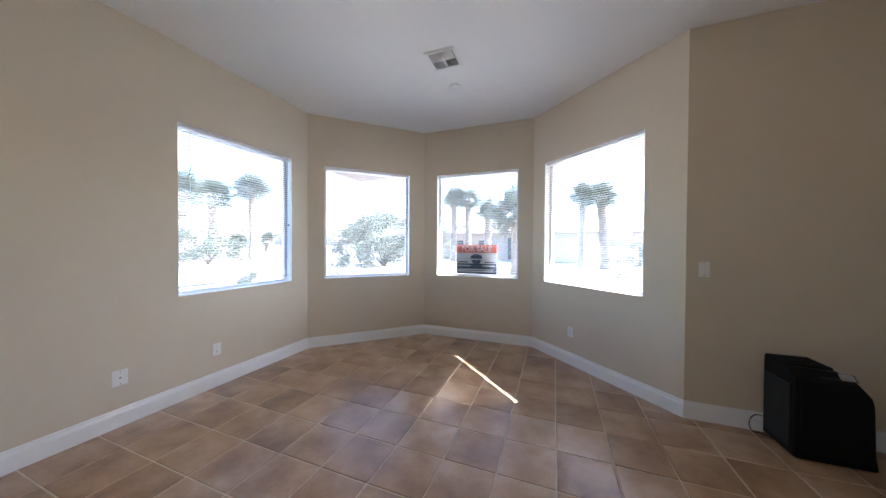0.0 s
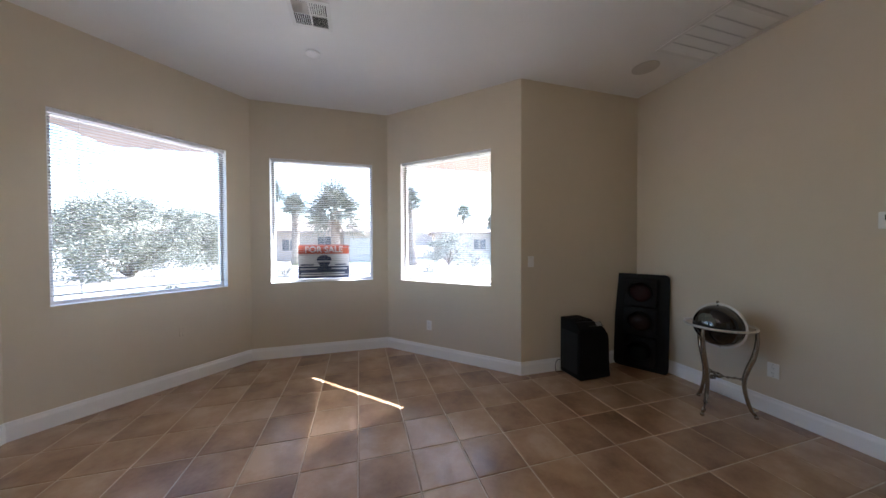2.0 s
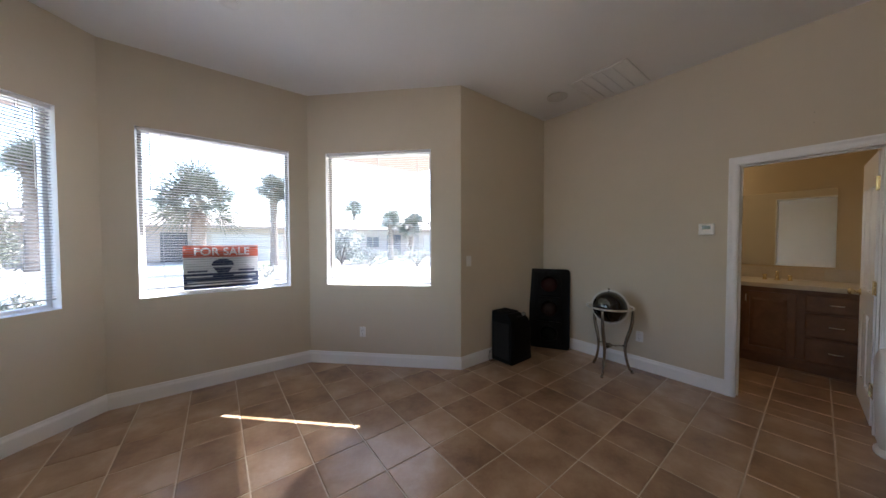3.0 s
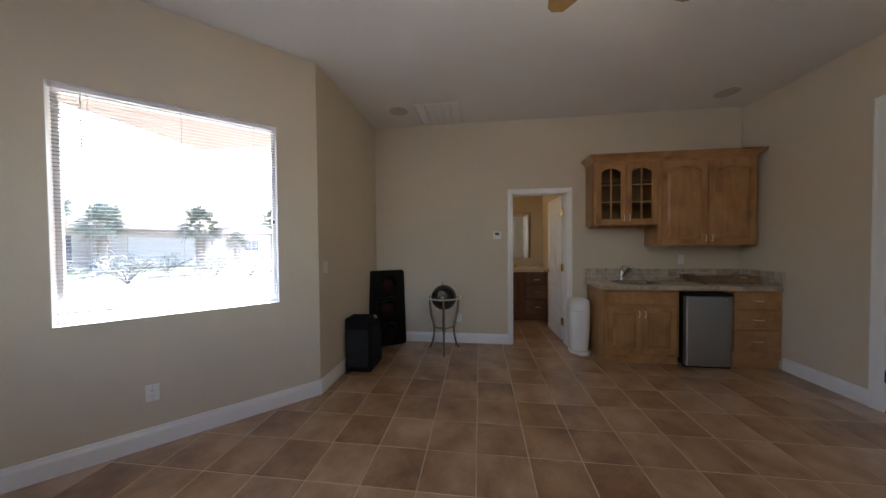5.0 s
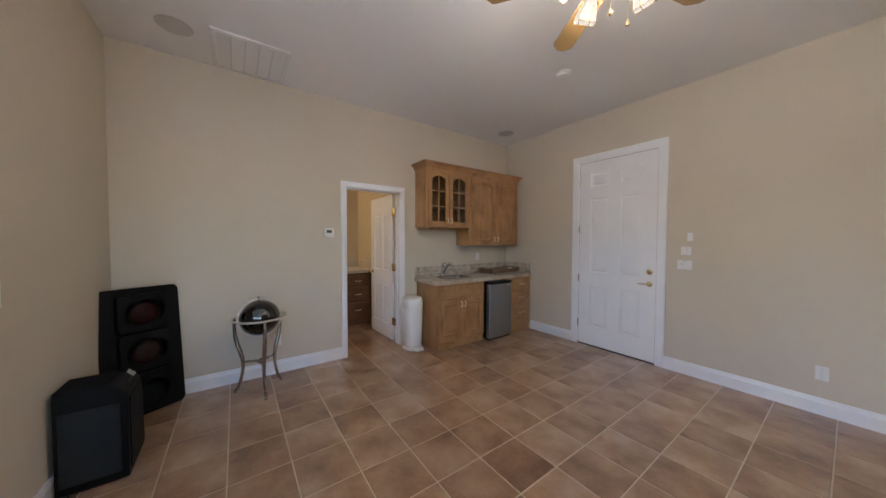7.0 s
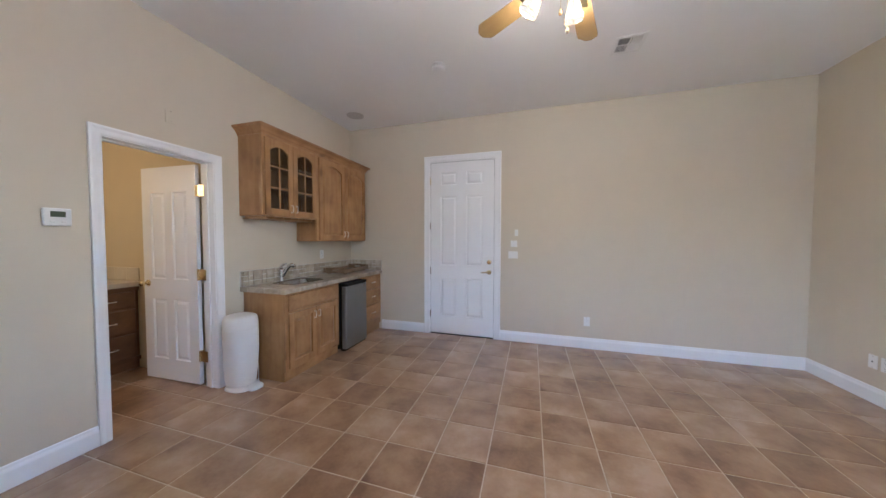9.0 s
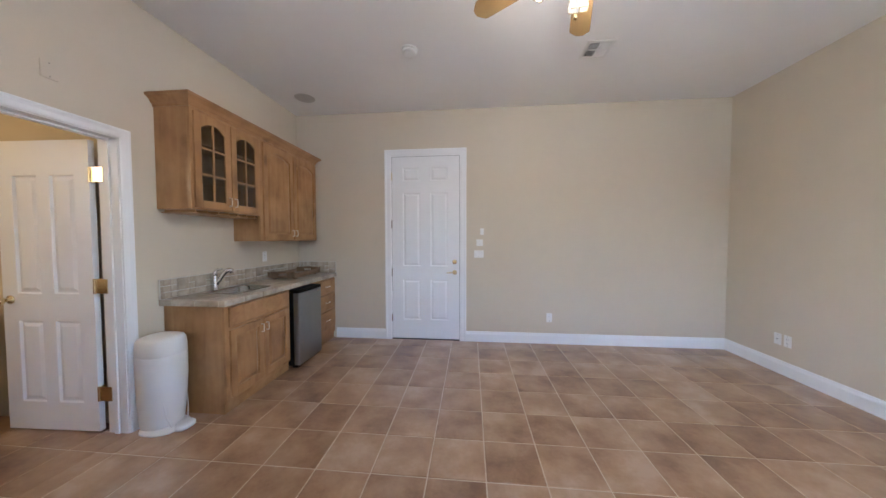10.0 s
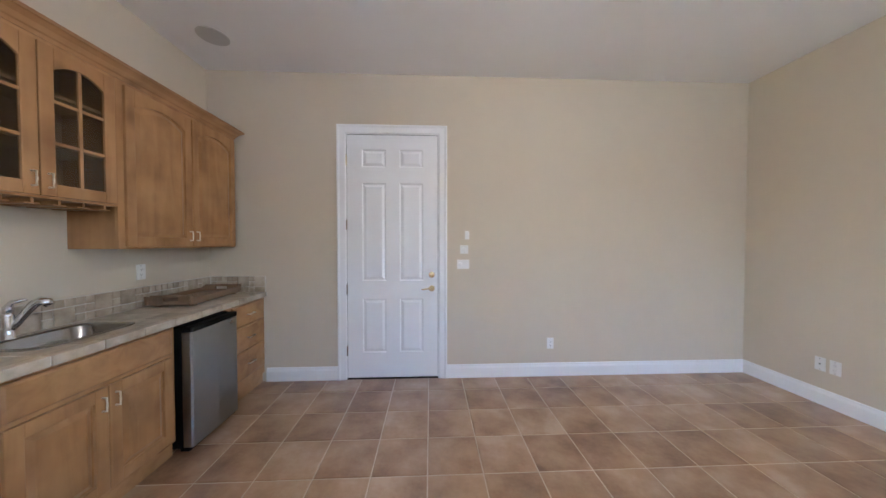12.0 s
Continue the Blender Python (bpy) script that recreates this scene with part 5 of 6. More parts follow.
for a in LAMP_ANGLES:
    hold = pose(0, 0, 2.588, 0, 0, a) @ pose(0.075, 0, 0, 0, -38, 0)
    bm = bmesh.new()
    tube(bm, [(-0.01, 0, 0.0), (0.04, 0, 0.008), (0.075, 0, 0.0), (0.085, 0, -0.02)], 0.007, 8)
    part("lamp_arm", bm, M_BRASS, fan, smooth=True, m=hold)
    lampm = hold @ pose(0.088, 0, -0.018, 0, 0, 0)
    sh = new("lamp_shade")
    sh.parent = fan
    sh.matrix_basis = lampm
    bm = bmesh.new()
    lathe(bm, [(0.010, 0.004), (0.024, 0.0), (0.026, -0.022), (0.020, -0.028)], 16)
    part("socket_cup", bm, M_BRASS, sh, smooth=True)
    n = 6
    for i in range(n):
        a0, a1 = 2 * math.pi * i / n, 2 * math.pi * (i + 1) / n
        bm = bmesh.new()
        q = []
        for (r, z) in ((0.026, -0.020), (0.052, -0.105), (0.046, -0.125)):
            q.append([bm.verts.new(((r - t) * math.cos(b_), (r - t) * math.sin(b_), z)) for t in (0, 0.002) for b_ in (a0 + 0.04, a1 - 0.04)])
        for u, v in zip(q, q[1:]):
            bm.faces.new((u[0], u[1], v[1], v[0]))
            bm.faces.new((u[3], u[2], v[2], v[3]))
        part("glass_panel", bm, M_SHADE, sh).visible_shadow = False
    bm = bmesh.new()
    for i in range(n):
        b_ = 2 * math.pi * i / n
        tube(bm, [(r * math.cos(b_), r * math.sin(b_), z) for r, z in ((0.026, -0.018), (0.053, -0.105), (0.047, -0.127))], 0.0022, 6)
        c_ = 2 * math.pi * (i + 1) / n
        tube(bm, [(0.053 * math.cos(b_), 0.053 * math.sin(b_), -0.105), (0.053 * math.cos(c_), 0.053 * math.sin(c_), -0.105)], 0.0018, 6)
        tube(bm, [(0.047 * math.cos(b_), 0.047 * math.sin(b_), -0.126), (0.047 * math.cos(c_), 0.047 * math.sin(c_), -0.126)], 0.0018, 6)
    part("leading", bm, M_BRASS, sh)
    bm = bmesh.new()
    lathe(bm, [(0.008, -0.028), (0.018, -0.050), (0.021, -0.068), (0.015, -0.085), (0.003, -0.092)], 14)
    part("bulb", bm, M_BULB, sh, smooth=True).visible_shadow = False
for x, y, z in ((0.01, -0.13, 2.42), (0.05, -0.05, 2.46)):
    bm = bmesh.new()
    tube(bm, [(x * 0.5, y * 0.5, 2.63), (x, y, 2.58), (x, y, z + 0.03)], 0.0012, 6)
    part("pull_chain", bm, M_BRASS, fan)
    bm = bmesh.new()
    lathe(bm, [(0.002, z + 0.032), (0.008, z + 0.022), (0.011, z + 0.010), (0.007, z)], 12, Matrix.Translation((x, y, 0)))
    part("chain_pull", bm, M_BRASS, fan, smooth=True)

# bathroom vanity and mirror
M_VAN = wood("dark_vanity_wood", (0.09, 0.035, 0.013), (0.14, 0.06, 0.024), (0.19, 0.085, 0.036), 0.4, 1)
VX = 6.73
van = thing("bathroom_vanity", "dark-stained wooden vanity cabinet with small handles, in the bathroom", "vanity", facing_west(VX, BY0 + 0.002))
VW = 1.9
part("body", boxes((0, VW, -(BX1 - VX) + 0.002, -0.02, 0.09, 0.872), (0, VW, -0.045, -0.03, 0.0, 0.09)), M_VAN, van, bevel=0.002)
part("face_frame", boxes((0, VW, -0.0195, 0.0, 0.832, 0.872), (0, VW, -0.0195, 0.0, 0.09, 0.13)), M_VAN, van)
for z, h in ((0.66, 0.165), (0.40, 0.24), (0.13, 0.25)):
    d = drawer_front(van, 0.40, h, 0.04, z)
    d.children[0].data.materials[0] = M_VAN
x = 0.50
for i in range(3):
    cab_door(van, 0.40, 0.69, x, 0.13, knob_side=1 if i % 2 == 0 else -1, knob_z=0.61, wood_mat=M_VAN)
    x += 0.42
vt = thing("vanity_counter", "cream tiled vanity top with a low splashback", "counter")
M_CREAM = mat("cream_tile", (0.56, 0.49, 0.38), 0.35, noise_scale=6, vary=0.12)
part("top_slab", boxes((VX - 0.03, BX1 - 0.002, BY0 + 0.002, BY0 + VW + 0.01, 0.874, 0.922)), M_CREAM, vt, bevel=0.004)
for i in range(12):
    piece("splash_tile", BX1 - 0.014, BX1 - 0.002, BY0 + 0.016 + i * 0.155, BY0 + 0.168 + i * 0.155, 0.924, 1.065, M_CREAM, vt)
for i in range(3):
    piece("splash_tile", VX - 0.02 + i * 0.20, VX + 0.178 + i * 0.20, BY0 + 0.002, BY0 + 0.013, 0.924, 1.065, M_CREAM, vt)
mir = thing("bathroom_mirror", "plain frameless wall mirror above the bathroom vanity", "mirror")
part("mirror_glass", boxes((BX1 - 0.008, BX1 - 0.002, 2.33, 3.9, 1.085, 1.99)), M_MIRROR, mir)
vl = thing("vanity_light", "brass vanity light bar above the bathroom mirror", "lamp")
part("light_bar", boxes((BX1 - 0.05, BX1 - 0.002, 3.45, 4.05, 2.10, 2.19)), M_BRASS, vl, bevel=0.006)
for y in (3.55, 3.75, 3.95):
    bm = bmesh.new()
    bmesh.ops.create_uvsphere(bm, u_segments=20, v_segments=12, radius=0.045)
    part("globe_bulb", bm, M_SHADE, vl, smooth=True, m=Matrix.Translation((BX1 - 0.10, y, 2.145))).visible_shadow = False
fct = thing("bathroom_faucet", "polished brass faucet on the vanity top", "faucet", pose(7.15, 2.75, 0.923))
bm = bmesh.new()
lathe(bm, [(0.026, 0), (0.024, 0.01), (0.015, 0.02), (0.014, 0.09), (0.018, 0.10), (0.004, 0.11)], 16)
tube(bm, [(0, 0, 0.07), (-0.05, 0, 0.10), (-0.10, 0, 0.095), (-0.12, 0, 0.07)], 0.010, 10)
part("spout", bm, M_BRASS, fct, smooth=True)
for y in (-0.10, 0.10):
    bm = bmesh.new()
    lathe(bm, [(0.022, 0), (0.018, 0.012), (0.012, 0.03), (0.020, 0.045), (0.018, 0.06), (0.003, 0.066)], 16, Matrix.Translation((0, y, 0)))
    part("tap", bm, M_BRASS, fct, smooth=True)

# sign hung inside the north window, facing out and showing through
M_SIGN_RED = mat("sign_red", (0.55, 0.10, 0.045), 0.45)
M_SIGN_WHITE = mat("sign_white", (0.72, 0.72, 0.72), 0.45)
M_SIGN_BLUE = mat("sign_blue", (0.03, 0.045, 0.10), 0.45)
sg = thing("sale_sign", "red, white and dark blue FOR SALE sign against the window", "sign", pose(1.60, 6.150, 0.937))
SGW, SGH = 0.605, 0.425
part("board", boxes((0, SGW, 0.0, 0.004, 0, SGH)), M_SIGN_WHITE, sg)
part("red_band", boxes((0, SGW, -0.0022, -0.0002, SGH - 0.115, SGH)), M_SIGN_RED, sg)
part("dark_band", boxes((0, SGW, -0.0022, -0.0002, 0, 0.15)), M_SIGN_BLUE, sg)
fc = bpy.data.curves.new("sign_text", "FONT")
fc.body, fc.size, fc.extrude, fc.align_x, fc.space_character = "FOR SALE", 0.104, 0.0006, "CENTER", 1.02
fc.offset = 0.0022
ft = new("sign_text", fc)
ft.parent = sg
ft.matrix_basis = pose(SGW / 2, -0.003, SGH - 0.093, 90, 0, 0)
fc.materials.append(M_SIGN_WHITE)
bm = bmesh.new()
prism(bm, [(SGW / 2 + x, 0.205 + z) for x, z in ((-0.09, 0.03), (-0.075, 0.065), (-0.03, 0.085), (0.03, 0.085), (0.075, 0.065), (0.09, 0.03), (0.07, -0.01), (0.0, -0.12), (-0.07, -0.01))], -0.0045, -0.0024, "y")
part("badge", bm, M_SIGN_BLUE, sg)
bm = bmesh.new()
prism(bm, [(SGW / 2 + x, 0.205 + z) for x, z in ((-0.085, 0.022), (0.085, 0.022), (0.075, 0.004), (-0.075, 0.004))], -0.0062, -0.0047, "y")
part("badge_stripe", bm, M_SIGN_WHITE, sg)
for material, lines in ((M_SIGN_BLUE, ((0.03, 0.15, 0.165, 0.018), (0.43, 0.14, 0.165, 0.018))), (M_SIGN_WHITE, ((0.02, 0.20, 0.115, 0.016), (0.39, 0.19, 0.115, 0.016), (0.03, 0.52, 0.06, 0.012), (0.03, 0.52, 0.03, 0.012)))):
    for x, w, z, h in lines:
        part("print_line", boxes((x, x + w, -0.0042, -0.0025, z, z + h)), material, sg)

# outside: roof overhang, ground, road, planting and houses
GZ = -0.15
M_STUCCO = mat("peach_stucco", (0.33, 0.265, 0.25), 0.9, noise_scale=3, vary=0.08, bump=0.6, bump_scale=60)


def band(name, inner, outer, z0, z1, material):
    bm = bmesh.new()
    rows = [[bm.verts.new((*q, z)) for q, z in ((a, z0), (b, z0), (b, z1), (a, z1))] for a, b in zip(inner, outer)]
    for r, q in zip(rows, rows[1:]):
        for i in range(4):
            j = (i + 1) % 4
            bm.faces.new((r[i], r[j], q[j], q[i]))
    bm.faces.new(rows[0])
    bm.faces.new(rows[-1][::-1])
    part(name, bm, material, kind="structure")


# the overhang runs past the bay and ends over the northeast window
IN2 = [(-0.19, -0.6), (-0.19, 4.98), (1.04, 6.21), (2.77, 6.21), (4.01, 4.97), (9.0, 4.97)]
OUT2 = [(-0.64, -0.6), (-0.64, 6.80), (1.04, 6.80), (4.71, 6.80), (4.72, 5.50), (9.0, 5.50)]
band("roof_overhang", IN2, OUT2, 2.60, 2.78, M_STUCCO)
bm = bmesh.new()
prism(bm, [(-0.58, -0.7), (-0.58, 6.72), (4.64, 6.72), (4.66, 5.45), (9.0, 5.45), (9.0, -0.7)], 3.20, 3.40)
part("roof", bm, M_STUCCO, kind="structure")

M_GROUND = mat("desert_gravel", (0.31, 0.28, 0.245), 0.95, noise_scale=0.35, vary=0.18, bump=0.8, bump_scale=12)
M_ROAD = mat("asphalt", (0.15, 0.15, 0.155), 0.9, noise_scale=1.2, vary=0.12, bump=0.4, bump_scale=80)
M_LAWN = mat("dry_lawn", (0.11, 0.15, 0.05), 0.95, noise_scale=1.5, vary=0.3, bump=0.8, bump_scale=40)
M_KERB = mat("concrete_kerb", (0.45, 0.43, 0.40), 0.85, noise_scale=3, vary=0.1)
bm = bmesh.new()
n = 48
prev = None
for r in (0.5, 12, 40, 120, 500, 2500):
    ring = [bm.verts.new((r * math.cos(2 * math.pi * i / n), 8 + r * math.sin(2 * math.pi * i / n), GZ - 0.02)) for i in range(n)]
    if prev:
        for i in range(n):
            bm.faces.new((prev[i], prev[(i + 1) % n], ring[(i + 1) % n], ring[i]))
    else:
        bm.faces.new(ring)
    prev = ring
part("ground", bm, M_GROUND, kind="structure")


def strip(name, pts, w, z0, z1, material):
    """A band of width w along a plan line."""
    bm = bmesh.new()
    P = [Vector((x, y)) for x, y in pts]
    rows = []
    for i, p in enumerate(P):
        d = (P[min(i + 1, len(P) - 1)] - P[max(i - 1, 0)]).normalized()
        q = Vector((-d.y, d.x)) * w / 2
        rows.append([bm.verts.new((*c, z)) for c, z in ((p + q, z0), (p + q, z1), (p - q, z1), (p - q, z0))])
    for a, b in zip(rows, rows[1:]):
        for i in range(4):
            bm.faces.new((a[i], a[(i + 1) % 4], b[(i + 1) % 4], b[i]))
    bm.faces.new(rows[0])
    bm.faces.new(rows[-1][::-1])
    part(name, bm, material, kind="structure")


def curve(a, b, c, n=16):
    return [((1 - t) ** 2 * a[0] + 2 * t * (1 - t) * b[0] + t * t * c[0], (1 - t) ** 2 * a[1] + 2 * t * (1 - t) * b[1] + t * t * c[1]) for t in [i / n for i in range(n + 1)]]


road_line = curve((-34, 3), (-14, 13.5), (-3, 16.2)) + curve((-3, 16.2), (8, 20.5), (26, 13.5))[1:]
strip("road", road_line, 2.9, GZ - 0.018, GZ - 0.008, M_ROAD)
strip("side_drive", [(-18, 2.0), (-9.2, 7.6), (-6.4, 9.2), (-5.0, 9.4)], 3.2, GZ - 0.018, GZ - 0.007, M_ROAD)
strip("driveway", [(8.5, 6.5), (9.5, 12), (10.5, 17.5)], 4.2, GZ - 0.018, GZ - 0.006, M_KERB)
strip("path_far", curve((-40, 4), (-18, 34), (30, 30)), 1.6, GZ - 0.018, GZ - 0.009, M_KERB)
bm = bmesh.new()
prism(bm, [(5.0 + 2.6 * math.cos(t / 10 * math.pi), 10.5 + 2.0 * math.sin(t / 10 * math.pi)) for t in range(20)], GZ - 0.018, GZ - 0.004)
prism(bm, [(3 + 6 * math.cos(t / 10 * math.pi), 26.5 + 2.2 * math.sin(t / 10 * math.pi)) for t in range(20)], GZ - 0.018, GZ - 0.004)
prism(bm, [(16 + 6 * math.cos(t / 10 * math.pi), 25.5 + 2.5 * math.sin(t / 10 * math.pi)) for t in range(20)], GZ - 0.018, GZ - 0.004)
part("lawn", bm, M_LAWN, kind="structure")

M_TRUNK = mat("palm_trunk", (0.23, 0.185, 0.15), 0.95, noise_scale=4, vary=0.25, bump=1.0, bump_scale=25)
M_FROND = mat("palm_frond", (0.115, 0.13, 0.095), 0.5, noise_scale=3, vary=0.35, rand=0.15)
M_DEAD = mat("dead_fronds", (0.25, 0.20, 0.15), 0.9, noise_scale=5, vary=0.3)
M_LEAF = mat("olive_leaf", (0.12, 0.128, 0.095), 0.65, noise_scale=2.5, vary=0.4)
M_BARK = mat("grey_bark", (0.16, 0.13, 0.105), 0.95, noise_scale=6, vary=0.25, bump=0.8, bump_scale=30)


def palm(name, label, x, y, h, crown_r, trunk_r, seed, skirt=0.8, lean=0.0):
    """A fan palm: tapered ringed trunk, a skirt of old leaf bases and a crown of split fans."""
    rnd = random.Random(seed)
    t = thing(name, label, "palm tree", pose(x, y, GZ, 0, lean, rnd.uniform(0, 360)), "fan palms")
    bm = bmesh.new()
    prof = []
    k = 22
    for i in range(k + 1):
        z = h * i / k
        r = trunk_r * (1.25 - 0.35 * min(1, i / 5)) * (1.06 if i % 2 else 0.97)
        prof.append((r, z))
    lathe(bm, prof, 14)
    part("trunk", bm, M_TRUNK, t)
    bm = bmesh.new()
    for i in range(int(130 * skirt)):
        a, zz = rnd.uniform(0, 2 * math.pi), h - rnd.uniform(0, 1) ** 1.3 * 1.5 * skirt
        r0 = trunk_r * 1.0
        c, s = math.cos(a), math.sin(a)
        L = rnd.uniform(0.18, 0.42)
        w = 0.05
        p0 = Vector((r0 * c, r0 * s, zz))
        p1 = p0 + Vector((c * L * 0.55, s * L * 0.55, rnd.uniform(-0.35, 0.1)))
        q = Vector((-s, c, 0)) * w
        v = [bm.verts.new(p) for p in (p0 - q, p0 + q, p1 + q * 0.3, p1 - q * 0.3)]
        bm.faces.new(v)
    part("dead_leaf_skirt", bm, M_DEAD, t)
    bm = bmesh.new()
    fans = 50
    for i in range(fans):
        a = i * 2.399963
        el = radians(86 - 128 * (i / fans) ** 0.9 + rnd.uniform(-8, 8))
        c, s = math.cos(a), math.sin(a)
        d = Vector((c * math.cos(el), s * math.cos(el), math.sin(el)))
        side = Vector((-s, c, 0))
        up = side.cross(d).normalized()
        spin = radians(rnd.uniform(-55, 55))
        side, up = side * math.cos(spin) + up * math.sin(spin), up * math.cos(spin) - side * math.sin(spin)
        stem = crown_r * rnd.uniform(0.14, 0.50)
        base = Vector((0, 0, h - 0.05))
        tip = base + d * stem + Vector((0, 0, -0.08 * stem))
        q = side * 0.018
        bm.faces.new([bm.verts.new(p) for p in (base - q, base + q, tip + q * 0.5, tip - q * 0.5)])
        R = crown_r * rnd.uniform(0.50, 0.66)
        segs = 17
        for j in range(segs):
            ang = radians(-100 + 200 * j / (segs - 1))
            dd = (d * math.cos(ang) + side * math.sin(ang)).normalized()
            L = R * (0.62 + 0.38 * math.cos(ang * 0.8)) * rnd.uniform(0.70, 1.15)
            m1 = tip + dd * L * 0.45 + up * 0.02
            m2 = tip + dd * L + Vector((0, 0, -0.10 * L)) + up * rnd.uniform(-0.05, 0.05)
            wv = dd.cross(up).normalized() * R * 0.029
            bm.faces.new([bm.verts.new(p) for p in (tip, m1 + wv, m2, m1 - wv)])
    part("crown", bm, M_FROND, t)
    return t


def shrub_tree(name, label, cat, x, y, h, rx, ry, n, seed, leaf=0.09, low=0.05, material=None):
    """A spreading tree: forked limbs and thousands of small leaves in uneven clumps."""
    rnd = random.Random(seed)
    t = thing(name, label, cat, pose(x, y, GZ))
    bm = bmesh.new()
    clumps = []
    for i in range(9):
        a = i * 2.4 + rnd.uniform(-0.3, 0.3)
        r = rnd.uniform(0.45, 0.85)
        e = Vector((rx * r * math.cos(a), ry * r * math.sin(a), h * rnd.uniform(0.45, 0.8)))
        mid = Vector((e.x * 0.4, e.y * 0.4, e.z * 0.55))
        tube(bm, [(0, 0, 0), tuple(mid), tuple(e)], [0.05 * h / 2, 0.035 * h / 2, 0.012], 7)
        clumps.append((e, rnd.uniform(0.8, 1.2)))
    part("trunk", bm, M_BARK, t)
    for i in range(46):
        a, r = rnd.uniform(0, 2 * math.pi), rnd.uniform(0.0, 1.0) ** 0.6
        zz = h * (low + (0.97 - low) * math.sqrt(max(0.0, 1 - r * r)) * rnd.uniform(0.12, 1.0))
        clumps.append((Vector((rx * r * math.cos(a), ry * r * math.sin(a), zz)), rnd.uniform(0.7, 1.3)))
    bm = bmesh.new()
    for i in range(n):
        c, sc = clumps[rnd.randrange(len(clumps))]
        g = Vector((rnd.gauss(0, 1), rnd.gauss(0, 1), rnd.gauss(0, 0.75))) * 0.16 * h * 0.5 * sc
        p = c + g
        if p.z < 0.05:
            continue
        d = Vector((rnd.gauss(0, 1), rnd.gauss(0, 1), rnd.gauss(0, 1))).normalized()
        e = d.orthogonal().normalized()
        v = [bm.verts.new(q) for q in (p - d * leaf, p + e * leaf * 0.35, p + d * leaf, p - e * leaf * 0.35)]
        bm.faces.new(v)
    part("crown", bm, material or M_LEAF, t)
    return t


LP = "tall fan palm with a shaggy crown on pale desert gravel"
palm("fan_palm", LP, -28.5, 20.8, 6.3, 2.7, 0.42, 1, 1.2)
palm("fan_palm", LP, -25.5, 22.7, 7.1, 2.4, 0.34, 2, 1.8)
palm("fan_palm", LP, -26.5, 17.2, 5.9, 2.7, 0.36, 12, 1.4)
LS = "short bushy fan palm on pale desert gravel"
palm("short_fan_palm", LS, -29.5, 24.0, 1.7, 1.8, 0.60, 3, 0.8)
palm("short_fan_palm", LS, -35.0, 32.0, 2.3, 1.7, 0.60, 4, 1.0)
palm("fan_palm", LP, 1.4, 15.0, 2.95, 1.75, 0.20, 5, 0.6)
LF = "distant fan palm beyond the road"
palm("far_fan_palm", LF, -6.0, 28.5, 6.0, 1.7, 0.30, 6, 1.6)
palm("far_fan_palm", LF, -4.7, 28.9, 5.8, 1.7, 0.30, 7, 1.6)
palm("far_fan_palm", LF, -2.4, 27.0, 4.6, 1.5, 0.28, 8, 1.4)
palm("far_fan_palm", LF, 4.76, 23.9, 5.0, 1.35, 0.22, 9, 1.1)
palm("far_fan_palm", LF, 6.2, 23.75, 4.8, 1.6, 0.30, 10, 1.5, lean=5)
palm("far_fan_palm", LF, 13.3, 24.3, 3.37, 1.38, 0.22, 14, 1.2)
palm("far_fan_palm", LF, 14.8, 23.6, 2.83, 1.49, 0.22, 17, 1.2)
palm("far_fan_palm", LF, 17.5, 20.5, 2.9, 1.65, 0.26, 11, 0.9)
palm("far_fan_palm", LF, 23.3, 36.2, 4.1, 2.1, 0.30, 15, 1.1)
palm("far_fan_palm", LF, 19.9, 28.2, 2.5, 1.3, 0.18, 18, 0.9)
palm("far_fan_palm", LF, 23.1, 23.1, 1.8, 1.3, 0.24, 13, 0.7)
palm("far_fan_palm", LF, 19.0, 16.5, 3.1, 1.5, 0.24, 16, 1.0)
palm("far_fan_palm", LF, 16.2, 39.9, 5.67, 1.95, 0.22, 19, 1.4)
palm("far_fan_palm", LF, 18.4, 33.0, 4.05, 1.38, 0.22, 20, 1.4)
shrub_tree("olive_tree", "wide grey-green spreading tree, its crown near the ground, past the road", "tree", -8.4, 20.0, 4.1, 3.7, 3.2, 36000, 21, 0.075)
shrub_tree("olive_tree", "small open grey-green tree beside the spreading one", "tree", -12.7, 37.0, 5.6, 2.3, 2.1, 6000, 22, 0.14)
shrub_tree("olive_tree", "slender open grey-green tree behind pale grass clumps", "tree", -7.9, 29.6, 4.3, 1.0, 1.0, 2600, 26, 0.11)
shrub_tree("desert_tree", "leafy desert tree in the planting beyond the road", "tree", 8.8, 23.0, 2.6, 2.0, 1.7, 5000, 23)
shrub_tree("desert_tree", "leafy desert tree in the planting beyond the road", "tree", -21.0, 16.0, 3.2, 2.6, 2.2, 6000, 24)
for i, (x, y, s) in enumerate(((-1.3, 12.2, 0.5), (-0.4, 12.6, 0.45), (-2.6, 11.9, 0.4), (-5.0, 11.3, 0.4), (-8.8, 10.5, 0.45), (-7.5, 9.3, 0.35), (7.6, 8.4, 0.35), (7.0, 8.7, 0.3), (13.4, 9.5, 0.4), (14.5, 10.6, 0.5), (-1.0, 17.2, 0.7), (3.5, 17.0, 0.6), (5.8, 16.6, 0.5))):
    shrub_tree("shrub", "low round desert shrub on pale gravel", "shrub", x, y, s, s * 0.7, s * 0.7, 500, 40 + i, 0.045)

